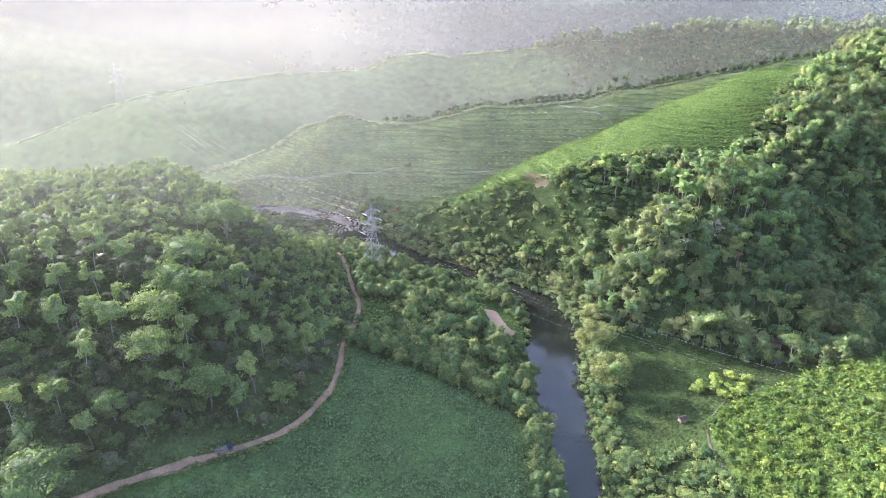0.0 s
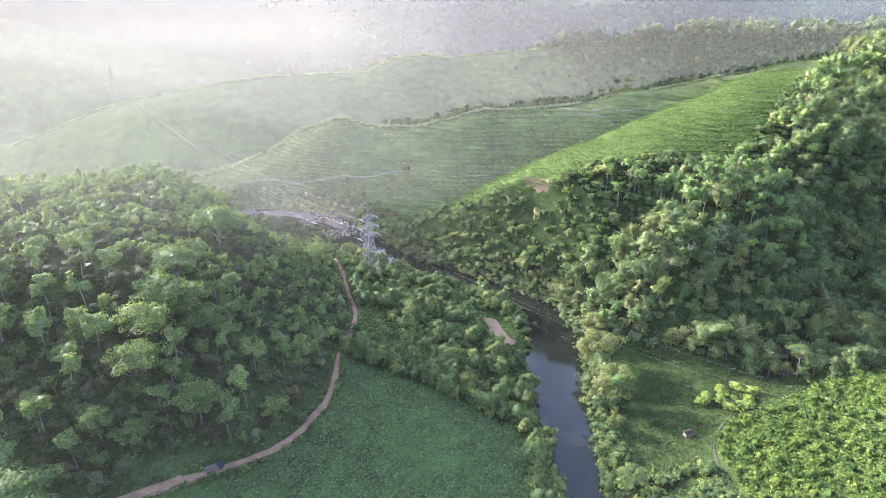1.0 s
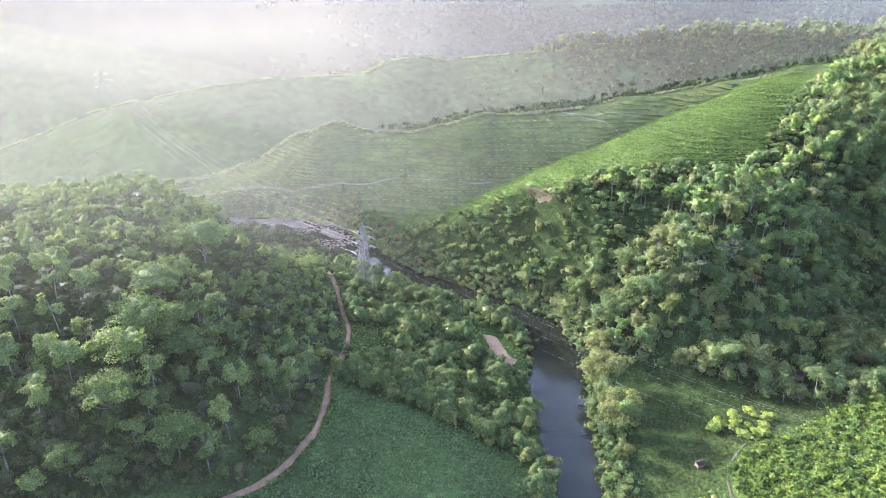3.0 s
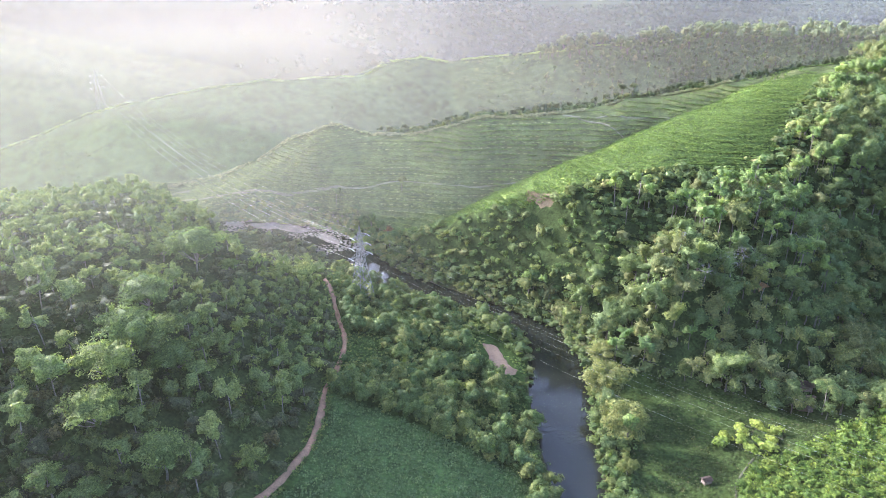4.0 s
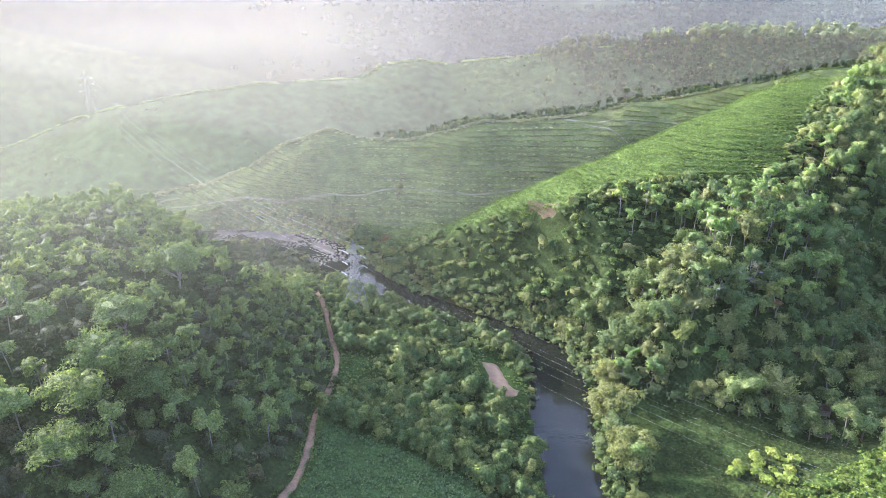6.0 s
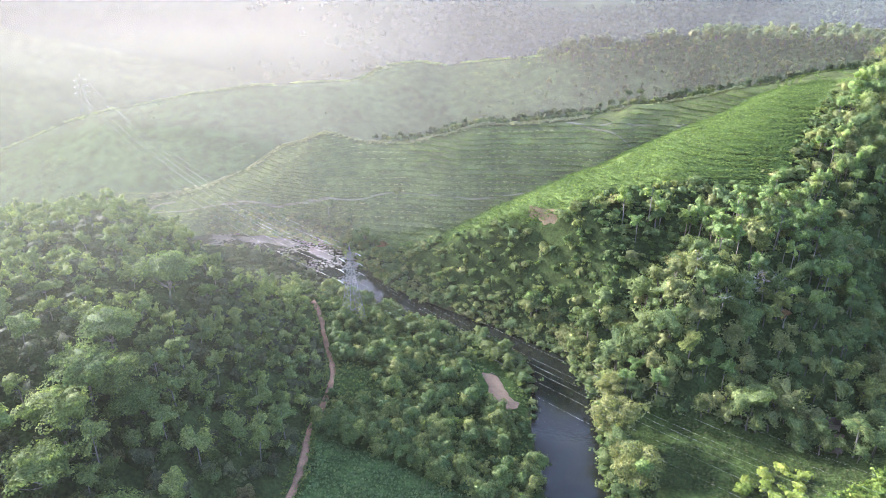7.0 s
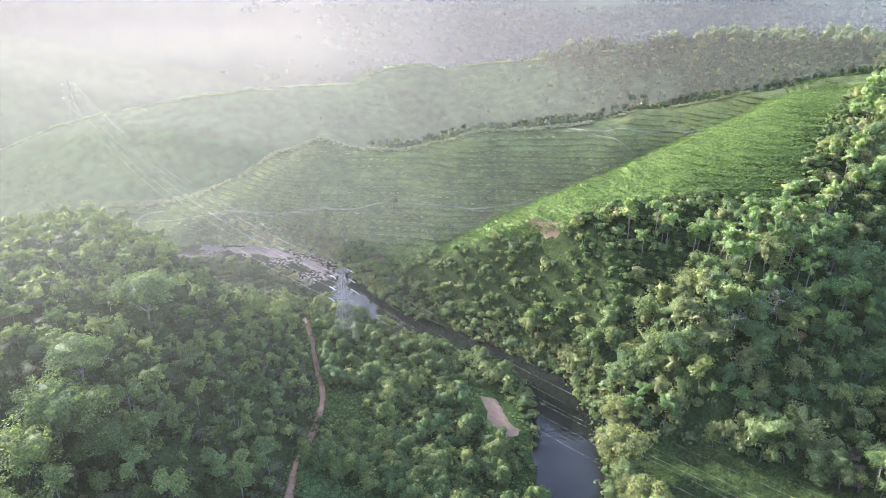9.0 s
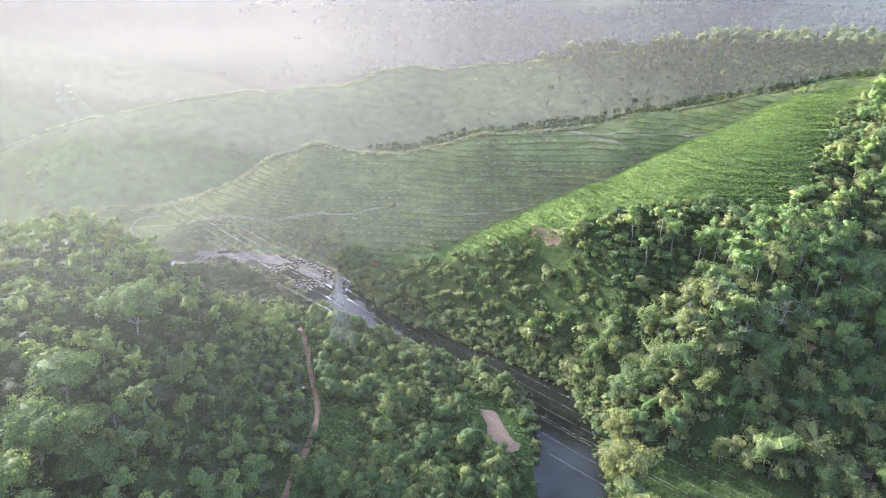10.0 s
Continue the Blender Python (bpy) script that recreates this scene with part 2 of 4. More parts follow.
# darker than real leaves: the far slope's backlit shade is in the colour
SHADED_MOUNTAIN_LEAF = leaf_material("shaded_mountain_leaves", [(0.0, (0.020, 0.029, 0.020)), (1.0, (0.027, 0.037, 0.024))], 0.0, 0.95, 0.75, 1.2, 2.5, 0.3, 0.0)
RIDGE_LEAF = leaf_material("ridge_leaves", [(0.0, (0.072, 0.104, 0.054)), (0.6, (0.096, 0.132, 0.062)), (0.85, (0.112, 0.124, 0.070)), (1.0, (0.130, 0.170, 0.072))], 0.4)
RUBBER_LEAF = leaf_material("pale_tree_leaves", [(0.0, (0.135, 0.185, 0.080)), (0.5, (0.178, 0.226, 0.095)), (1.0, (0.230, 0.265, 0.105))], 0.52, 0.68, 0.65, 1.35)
LAYERED_LEAF = leaf_material("layered_tree_leaves", [(0.0, (0.108, 0.160, 0.062)), (0.5, (0.134, 0.186, 0.071)), (1.0, (0.182, 0.226, 0.083))], 0.5, 0.68, 0.65, 1.35)
BANK_LEAF = leaf_material("bank_leaves", [(0.0, (0.070, 0.115, 0.042)), (0.5, (0.102, 0.148, 0.049)), (1.0, (0.165, 0.186, 0.060))], 0.42)
OLIVE_LEAF = leaf_material("olive_leaves", [(0.0, (0.150, 0.178, 0.066)), (1.0, (0.195, 0.208, 0.080))], 0.45)
TRACK = plain("trodden_soil", (0.045, 0.046, 0.024), 0.95, 0, 0.6, 0.3, 0.05)
YARD = plain("trampled_yard_soil", (0.075, 0.056, 0.036), 0.95, 0, 0.7, 0.4, 0.08)
ORANGE_EARTH = plain("orange_earth", (0.16, 0.115, 0.065), 0.95, 0, 0.6, 0.3, 0.06)
CROP_LEAF = leaf_material("crop_leaves", [(0.0, (0.098, 0.155, 0.045)), (0.5, (0.122, 0.180, 0.050)), (1.0, (0.150, 0.205, 0.056))], 0.45)
KNOLL_LEAF = leaf_material("knoll_leaves", [(0.0, (0.055, 0.098, 0.020)), (0.5, (0.088, 0.140, 0.026)), (1.0, (0.140, 0.176, 0.034))], 0.4)
LIME_LEAF = leaf_material("lime_leaves", [(0.0, (0.17, 0.23, 0.05)), (1.0, (0.24, 0.28, 0.065))], 0.45)
# meadow green lowered to carry the shade that lies on it
SHADED_MEADOW_LEAF = leaf_material("shaded_meadow_leaves", [(0.0, (0.034, 0.048, 0.018)), (0.7, (0.048, 0.064, 0.023)), (1.0, (0.074, 0.074, 0.034))], 0.25)
UNDER_LEAF = leaf_material("undergrowth_leaves", [(0.0, (0.066, 0.072, 0.044)), (0.6, (0.076, 0.092, 0.046)), (1.0, (0.088, 0.094, 0.050))], 0.3)
TERRACE_LEAF = leaf_material("terrace_leaves", [(0.0, (0.115, 0.145, 0.064)), (1.0, (0.170, 0.195, 0.090))], 0.45)
FRESH_LEAF = leaf_material("fresh_leaves", [(0.0, (0.125, 0.190, 0.072)), (0.6, (0.162, 0.232, 0.084)), (1.0, (0.215, 0.275, 0.094))], 0.5)
FIELD_LEAF = leaf_material("field_leaves", [(0.0, (0.079, 0.126, 0.059)), (0.5, (0.097, 0.151, 0.071)), (1.0, (0.122, 0.172, 0.078))], 0.35, 0.68, 0.72, 1.25)
# also stands for the rim light along the terrace crest
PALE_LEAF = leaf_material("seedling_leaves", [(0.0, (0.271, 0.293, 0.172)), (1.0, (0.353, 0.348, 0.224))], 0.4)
RUSSET_LEAF = leaf_material("russet_leaves", [(0.0, (0.150, 0.092, 0.050)), (1.0, (0.190, 0.115, 0.060))], 0.35)

# ---- building blocks ----
def part(name, bm, mat, parent, label=""):
    me = bpy.data.meshes.new(name)
    bm.to_mesh(me)
    bm.free()
    me.materials.append(mat)
    ob = new(name, me)
    ob.parent = parent
    return tagged(ob, label)


def thing(name, m, label, category, group="", kind=""):
    ob = new(name)
    ob.matrix_world = m
    return tagged(ob, label, category, group, kind)


def sheet(name, verts, faces, mat, tint=None, smooth=False):
    """A mesh object from arrays: all faces with the same number of corners."""
    verts, faces = np.asarray(verts, np.float32), np.asarray(faces, np.int32)
    me = bpy.data.meshes.new(name)
    me.vertices.add(len(verts))
    me.vertices.foreach_set("co", verts.ravel())
    n = faces.shape[1]
    me.loops.add(faces.size)
    me.loops.foreach_set("vertex_index", faces.ravel())
    me.polygons.add(len(faces))
    me.polygons.foreach_set("loop_start", np.arange(0, faces.size, n, dtype=np.int32))
    me.polygons.foreach_set("use_smooth", np.full(len(faces), smooth))
    me.update(calc_edges=True)
    if tint is not None:
        me.attributes.new("tint", "FLOAT", "POINT").data.foreach_set("value", np.asarray(tint, np.float32))
    me.materials.append(mat)
    return new(name, me)


def leaves(rng, centres, radii, count, size, flat=0.7, lift=0.55):
    """Leaf sprays on the outer shells of several clumps: kite-shaped quads that face out and up."""
    centres, radii = np.asarray(centres, float), np.asarray(radii, float)
    pick = rng.choice(len(centres), count, p=radii ** 2 / np.sum(radii ** 2))
    d = rng.normal(size=(count, 3))
    d[:, 2] = np.where(d[:, 2] < -0.25, -d[:, 2] * 0.8, d[:, 2])
    d /= np.linalg.norm(d, axis=1)[:, None]
    p = centres[pick] + d * radii[pick][:, None] * np.array((1, 1, flat)) * rng.uniform(0.7, 1.06, (count, 1))
    n = d + np.array((0, 0, lift * 0.6)) + rng.normal(size=(count, 3)) * 0.24
    n /= np.linalg.norm(n, axis=1)[:, None]
    u = np.cross(n, rng.normal(size=(count, 3)))
    u /= np.linalg.norm(u, axis=1)[:, None] + 1e-9
    v = np.cross(n, u)
    s = size * rng.uniform(0.65, 1.35, (count, 1))
    quad = np.stack([p - u * s * 0.6, p + v * s * 0.38 - n * s * 0.1, p + u * s * 0.6, p - v * s * 0.38 - n * s * 0.1], axis=1)
    return quad.reshape(-1, 3)


def core(centres, radii, cuts, fill, rng):
    """The dense body of a crown: the union of its clumps, seen from their middle, with an uneven skin."""
    g = np.linspace(-1, 1, cuts + 1)
    vs, fs = [], []
    for axis in range(3):
        for sign in (-1, 1):
            if axis == 2 and sign < 0:
                continue
            a, b = np.meshgrid(g, g)
            p = np.insert(np.stack([a.ravel(), b.ravel()], axis=1), axis, sign, axis=1)
            i = (np.arange(cuts)[:, None] * (cuts + 1) + np.arange(cuts)[None]).ravel()
            q = np.stack([i, i + 1, i + cuts + 2, i + cuts + 1], axis=1)
            fs.append((q if (sign > 0) == (axis != 1) else q[:, ::-1]) + len(vs) * (cuts + 1) ** 2)
            vs.append(p)
    d = np.concatenate(vs)
    d /= np.linalg.norm(d, axis=1)[:, None]
    c, r = np.asarray(centres, float), np.asarray(radii, float)
    mid = c.mean(axis=0)
    along_d = d @ (c - mid).T
    disc = along_d ** 2 - (np.sum((c - mid) ** 2, axis=1) - r ** 2)[None]
    reach = np.max(np.where(disc > 0, along_d + np.sqrt(np.maximum(disc, 0)), 0), axis=1)
    wave = 1 + 0.16 * np.sin(d @ rng.normal(size=3) * 9 + 1) + 0.12 * np.sin(d @ rng.normal(size=3) * 15)
    return mid + d * (np.maximum(reach, r.mean() * 0.6) * fill * wave)[:, None], np.concatenate(fs)


def crowned(rng, cs, rs, count, size, flat, lift, cuts, fill=0.8):
    v = leaves(rng, cs, rs, count, size, flat, lift)
    return joined([core(cs, rs, cuts, fill, rng), (v, quads(v))]) if cuts else (v, quads(v))


def quads(verts):
    return np.arange(len(verts)).reshape(-1, 4)


def tube(path, radii, sides=5):
    """Verts and quads of a tapered limb along a path."""
    path, rings = np.asarray(path, float), []
    for i, p in enumerate(path):
        w = path[min(i + 1, len(path) - 1)] - path[max(i - 1, 0)]
        w = w / (np.linalg.norm(w) + 1e-9)
        u = np.cross(w, (0.31, 0.83, 0.12) if abs(w[1]) < 0.9 else (1, 0, 0))
        u /= np.linalg.norm(u)
        v = np.cross(w, u)
        a = np.arange(sides) * 2 * math.pi / sides
        rings.append(p + radii[i] * (np.cos(a)[:, None] * u + np.sin(a)[:, None] * v))
    f = [[i * sides + j, i * sides + (j + 1) % sides, (i + 1) * sides + (j + 1) % sides, (i + 1) * sides + j] for i in range(len(path) - 1) for j in range(sides)]
    return np.concatenate(rings), np.array(f)


def joined(pieces):
    vs, fs, at = [], [], 0
    for v, f in pieces:
        vs.append(v)
        fs.append(f + at)
        at += len(v)
    return np.concatenate(vs), np.concatenate(fs)


def slender_tree(rng, tall, wide, count, size, cuts=5):
    """A straight thin trunk, bare below, with a small ovoid crown of clumps."""
    lean = rng.normal(size=2) * 0.05 * tall
    top = np.array((lean[0], lean[1], tall * 0.9))
    limbs = [tube([(0, 0, -0.8), top * 0.35 + rng.normal(size=3) * 0.12, top * 0.7, top], [0.2, 0.16, 0.12, 0.04])]
    cs, rs = [], []
    for i in range(rng.integers(7, 10)):
        z, a = rng.uniform(0.56, 0.95), rng.uniform(0, 6.28)
        r = wide * (0.32 + 0.4 * math.sin(math.pi * min(1, max(0, (z - 0.48) / 0.55)))) * rng.uniform(0.7, 1.1)
        c = top * (z / 0.9) + np.array((math.cos(a) * r, math.sin(a) * r, 0))
        cs.append(c)
        rs.append(wide * rng.uniform(0.3, 0.48))
        limbs.append(tube([top * (z / 0.9 - 0.12), c], [0.06, 0.025], 4))
    return joined(limbs), crowned(rng, cs, rs, count, size, 0.8, 0.55, cuts)


def broad_tree(rng, tall, wide, count, size, far=False, deep=0.3, cuts=4, fill=0.76, clumps=0):
    """A forked trunk with spreading limbs and a wide, layered crown."""
    fork = np.array((*rng.normal(size=2) * 0.3, tall * rng.uniform(0.3, 0.42)))
    limbs, cs, rs = [tube([(0, 0, -0.8), fork * 0.5 + rng.normal(size=3) * 0.15, fork], [0.38, 0.3, 0.24], 3 if far else 5)], [], []
    for i in range(clumps or rng.integers(9, 13)):
        a, r = rng.uniform(0, 6.28), wide * math.sqrt(rng.uniform(0.02, 1)) * 0.78
        c = np.array((math.cos(a) * r, math.sin(a) * r, tall * (0.92 - deep * (r / wide) ** 1.6 * rng.uniform(0.6, 1.4)) + rng.normal() * tall * 0.05))
        if deep > 0.4:
            q = rng.normal(size=3)
            q[2] = abs(q[2]) - 0.6
            c = np.array((0, 0, tall * 0.55)) + q / np.linalg.norm(q) * np.array((wide * 0.62, wide * 0.62, tall * 0.38)) * rng.uniform(0.65, 1.1)
        if i < (2 if far else 5):
            limbs.append(tube([fork, (fork + c) / 2 + np.array((0, 0, -0.06 * tall)), c], [0.13, 0.08, 0.02], 3))
        cs.append(c)
        rs.append(wide * rng.uniform(0.26, 0.42) * (0.72 if clumps else 1))
    return joined(limbs), crowned(rng, cs, rs, count, size, 0.55 if deep < 0.4 else 0.85, 0.7 if deep < 0.4 else 0.5, cuts, fill - (0.1 if deep < 0.4 else 0))


def feathery_tree(rng, tall, wide, count, size, clumps=26):
    """A tall forked trunk with long limbs and a crown of flat, feathery layers one above the other."""
    fork = np.array((*rng.normal(size=2) * 0.4, tall * rng.uniform(0.34, 0.44)))
    limbs, cs, rs = [tube([(0, 0, -0.8), fork * 0.5 + rng.normal(size=3) * 0.15, fork], [0.34, 0.27, 0.22], 6)], [], []
    for i in range(clumps):
        a, r = i * 2.4 + rng.normal() * 0.3, wide * math.sqrt((i + 0.6) / clumps) * rng.uniform(0.7, 0.9)
        c = np.array((math.cos(a) * r, math.sin(a) * r, tall * (0.97 - 0.3 * (r / wide) ** 1.4 - (0.2 if i % 3 == 0 else 0.0) * rng.uniform(0.5, 1.2)) + rng.normal() * 0.3))
        if i % 3 == 1:
            limbs.append(tube([fork, fork * 0.45 + c * 0.55 + np.array((0, 0, -0.05 * tall)), c], [0.15, 0.09, 0.03], 4))
        cs.append(c)
        rs.append(wide * rng.uniform(0.2, 0.32))
    v = leaves(rng, cs, rs, count, size, 0.36, 0.9)
    body, f = core(cs, rs, 5, 0.7, rng)
    return joined(limbs), joined([(body - np.array((0, 0, 0.5)), f), (v, quads(v))])


def bush(rng, tall, wide, count, size, cuts=2, fill=0.68):
    cs = [np.array((*(rng.normal(size=2) * wide * 0.42), tall * rng.uniform(0.25, 0.75))) for _ in range(6)]
    return crowned(rng, cs, [wide * rng.uniform(0.35, 0.6) for _ in cs], count, size, 0.75, 0.55, cuts, fill)


def tuft(rng, tall, wide, count):
    """A low plant: leaves that rise from one foot and spread."""
    a, out = rng.uniform(0, 6.28, count), []
    for k in range(count):
        d = np.array((math.cos(a[k]), math.sin(a[k]), 0))
        s = np.array((-d[1], d[0], 0)) * wide * rng.uniform(0.22, 0.4)
        base, mid = d * wide * 0.15 + np.array((0, 0, tall * rng.uniform(0.2, 0.6))), d * wide * rng.uniform(0.45, 0.7) + np.array((0, 0, tall * rng.uniform(0.75, 1.1)))
        tip = d * wide * rng.uniform(0.9, 1.2) + np.array((0, 0, tall * rng.uniform(0.5, 0.95)))
        out += [base, mid - s, tip, mid + s]
    return np.array(out)


def sprinkle(x0, x1, y0, y1, step, seed, jitter=0.8):
    """Jittered places over a rectangle."""
    rng = np.random.default_rng(seed)
    gx, gy = np.meshgrid(np.arange(x0, x1, step), np.arange(y0, y1, step))
    gx = gx + (np.arange(gx.shape[0]) % 2)[:, None] * step / 2
    return (gx + rng.uniform(-0.5, 0.5, gx.shape) * step * jitter).ravel(), (gy + rng.uniform(-0.5, 0.5, gy.shape) * step * jitter).ravel()


def planted(name, protos, x, y, mat, seed, low=0.7, high=1.25, sink=0.0, tint=None):
    """One mesh of many plants: each a turned and scaled copy of a pattern, standing on the ground."""
    rng = np.random.default_rng(seed)
    z, n = height(x, y) - sink, len(x)
    which, turn, big = rng.integers(0, len(protos), n), rng.uniform(0, 6.283, n), rng.uniform(low, high, n)
    shade = rng.uniform(0.02, 0.98, n) if tint is None else np.clip(tint + rng.uniform(-0.12, 0.12, n), 0.01, 0.99)
    vs, ts, fs, at = [], [], [], 0
    for k, p in enumerate(protos):
        pv, pf = p if isinstance(p, tuple) else (p, quads(p))
        i = np.nonzero(which == k)[0]
        if not len(i):
            continue
        c, s = (np.cos(turn[i]) * big[i])[:, None], (np.sin(turn[i]) * big[i])[:, None]
        v = np.stack([pv[:, 0] * c - pv[:, 1] * s + x[i][:, None], pv[:, 0] * s + pv[:, 1] * c + y[i][:, None], pv[:, 2] * big[i][:, None] + z[i][:, None]], axis=2)
        vs.append(v.reshape(-1, 3))
        ts.append(np.repeat(shade[i], len(pv)))
        fs.append((pf[None] + (np.arange(len(i)) * len(pv))[:, None, None] + at).reshape(-1, 4))
        at += len(i) * len(pv)
    return sheet(name, np.concatenate(vs), np.concatenate(fs), mat, np.concatenate(ts), True)


def inside(x, y, poly):
    hit = np.zeros(np.shape(x), bool)
    for (ax, ay), (bx, by) in zip(poly, poly[1:] + poly[:1]):
        hit ^= ((ay > y) != (by > y)) & (x < (bx - ax) * (y - ay) / (by - ay + 1e-12) + ax)
    return hit

# ---- plan of the land ----
ROAD = [(-150, 92), (-118, 116), (-90, 134), (-82, 139), (-74, 143), (-63, 150), (-51, 158), (-41, 173), (-36, 195), (-37.5, 218), (-34, 240), (-36, 256), (-41, 272), (-47, 292), (-52, 305)]
FIELD = [(-52, 153), (-40, 170), (-34, 194), (-35, 216), (-18, 211), (3, 203), (22, 195), (29, 188), (28, 165), (27, 140), (24, 60), (-150, 60), (-150, 88), (-116, 112), (-88, 130), (-62, 146)]
EDGE = [(-80, 402), (-45, 386), (-12, 362), (7, 341), (20, 336), (33, 330), (43, 324), (56, 319), (73, 325), (89, 325), (106, 324), (124, 327), (132, 321), (142, 323), (153, 335), (165, 352), (175, 369), (193, 392), (216, 426), (262, 470), (300, 560)]
YELLOW = [(86, 60), (84, 150), (87, 176), (95, 192), (121, 199), (174, 226), (235, 236), (330, 215), (400, 60)]
MEADOW = [(62, 150), (62, 238), (74, 244), (89, 235), (111, 224), (127, 214), (140, 211), (121, 200), (95, 193), (86, 176), (83, 150)]
SAND_BAR = [(17, 267), (23, 266), (26, 258), (31, 250), (30, 247), (25, 246), (21, 250), (20, 258)]


def line_y(x, line):
    return np.interp(x, [p[0] for p in line], [p[1] for p in line])


def zones(x, y):
    """Which cover grows where."""
    x, y = np.asarray(x, float), np.asarray(y, float)
    dr, (half,) = along(x, y, RIVER)
    out = dr - half
    dry, near_road = out > 0.4, along(x, y, ROAD)[0] < 2.4
    z = {"bank": dry & (out < 8), "field": inside(x, y, FIELD), "yellow": inside(x, y, YELLOW), "meadow": inside(x, y, MEADOW), "dry": dry, "road": near_road, "sand": inside(x, y, SAND_BAR), "out": out}
    river_x = np.interp(y, [40, 160, 190, 215, 238, 254, 280, 297], [30, 42, 43.5, 43.5, 45, 47, 44, 26])
    east = np.where(y < 297, x > river_x, x > np.interp(y, [297, 309, 322, 337, 360, 381], [26, 9, -10, -30, -48, -66]))
    north = y > 399
    road_x = np.interp(y, [92, 134, 143, 150, 158, 173, 195, 218, 240, 256, 272, 292, 305], [-150, -90, -74, -63, -51, -41, -36, -37.5, -34, -36, -41, -47, -52])
    z["left"] = dry & ~east & ~north & (x < road_x - 1.5) & ~z["field"]
    z["spit"] = dry & ~east & ~north & ~z["left"] & ~z["field"]
    z["right"] = dry & (east | north) & (y < line_y(x, EDGE)) & ~z["yellow"] & ~z["meadow"]
    z["crop"] = dry & (y < np.interp(x, [-200, -172, -66, 7, 78, 148, 240], [440, 440, 458, 466, 484, 500, 485])) & (y >= line_y(x, EDGE)) & (east | north) & (x > -200) & (x < 250)
    z["spur"] = z["crop"] & (y < np.interp(x, [-60, 10, 55, 95, 130, 165, 200], [370, 378, 378, 385, 399, 422, 448]))
    z["third"] = dry & ~z["crop"] & ~z["right"] & (y > 400) & (y < 650) & ~z["left"]
    return z


# ---- the ground ----
def build_ground():
    xs, ys = spread(-330, 330, 2.4, -4200, 4200, 1.18), spread(100, 640, 2.4, -3600, 4600, 1.18)
    gx, gy = np.meshgrid(xs, ys)
    x, y = gx.ravel(), gy.ravel()
    h = height(x, y)
    i = (np.arange(len(ys) - 1)[:, None] * len(xs) + np.arange(len(xs) - 1)[None]).ravel()
    ob = sheet("ground", np.stack([x, y, h], axis=1), np.stack([i, i + 1, i + 1 + len(xs), i + len(xs)], axis=1), GROUND, smooth=True)
    z = zones(x, y)
    col = np.tile(np.array((0.05, 0.075, 0.03, 1.0)), (len(x), 1))
    # the meadow's ground colour is lowered to stand for the wood's shade
    for key, c in (("third", (0.064, 0.092, 0.045)), ("left", (0.04, 0.055, 0.025)), ("right", (0.035, 0.05, 0.022)), ("spit", (0.035, 0.06, 0.02)), ("crop", (0.105, 0.130, 0.060)), ("spur", (0.085, 0.125, 0.045)), ("yellow", (0.05, 0.075, 0.022)),
                   ("meadow", (0.030, 0.046, 0.017)), ("field", (0.06, 0.105, 0.04))):
        col[z[key], :3] = c
    # far ground darkened likewise, the mountain's shade put into its colour
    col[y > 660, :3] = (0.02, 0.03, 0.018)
    col[z["out"] < 0.2, :3] = (0.05, 0.045, 0.03)
    ob.data.attributes.new("cover", "FLOAT_COLOR", "POINT").data.foreach_set("color", col.astype(np.float32).ravel())
    tagged(ob, "rolling grassy and wooded valley ground", "ground", kind="structure")


def smooth_line(line, step):
    """Points along a rounded polyline, evenly spaced."""
    p = np.array(line, float)
    for _ in range(3):
        q = np.empty((2 * len(p) - 2, p.shape[1]))
        q[0::2], q[1::2] = p[:-1] * 0.75 + p[1:] * 0.25, p[:-1] * 0.25 + p[1:] * 0.75
        p = np.concatenate([p[:1], q, p[-1:]])
    s = np.concatenate([[0], np.cumsum(np.linalg.norm(np.diff(p[:, :2], axis=0), axis=1))])
    t = np.arange(0, s[-1], step)
    return np.stack([np.interp(t, s, p[:, k]) for k in range(p.shape[1])], axis=1)


def ribbon(name, line, wide, mat, label, category, lift=0.25, across=6, seed=5, step=1.0):
    """A worn track that follows the ground, with ragged edges that sink into it."""
    p = smooth_line(line, step)
    d = np.gradient(p[:, :2], axis=0)
    d /= np.linalg.norm(d, axis=1)[:, None]
    side, verts = np.stack([d[:, 1], -d[:, 0]], axis=1), []
    n = np.arange(len(p)) * step
    ragged = wide / 2 * (0.55 + 0.5 * value_noise(n, np.zeros(len(p)), 7, seed) + 0.45 * value_noise(n, np.ones(len(p)), 2.2, seed + 1))
    p[:, :2] += side * (wide * 0.3 * (value_noise(n, np.zeros(len(p)), 9, seed + 2) - 0.5))[:, None]
    for k in range(across + 1):
        u = 2 * k / across - 1
        q = p[:, :2] + side * (u * ragged)[:, None]
        z = height(q[:, 0], q[:, 1]) + (lift - 0.12 * math.exp(-((abs(u) - 0.5) / 0.16) ** 2) if abs(u) < 0.99 else -0.35)
        verts.append(np.column_stack([q, z]))
    v = np.stack(verts, axis=1).reshape(-1, 3)
    i = (np.arange(len(p) - 1)[:, None] * (across + 1) + np.arange(across)[None]).ravel()
    ob = sheet(name, v, np.stack([i, i + across + 1, i + across + 2, i + 1], axis=1), mat, smooth=True)
    return tagged(ob, label, category, kind="structure")


def build_river():
    p = smooth_line(RIVER, 2.0)
    d = np.gradient(p[:, :2], axis=0)
    d /= np.linalg.norm(d, axis=1)[:, None]
    side = np.stack([d[:, 1], -d[:, 0]], axis=1) * (p[:, 2] + 1.2)[:, None]
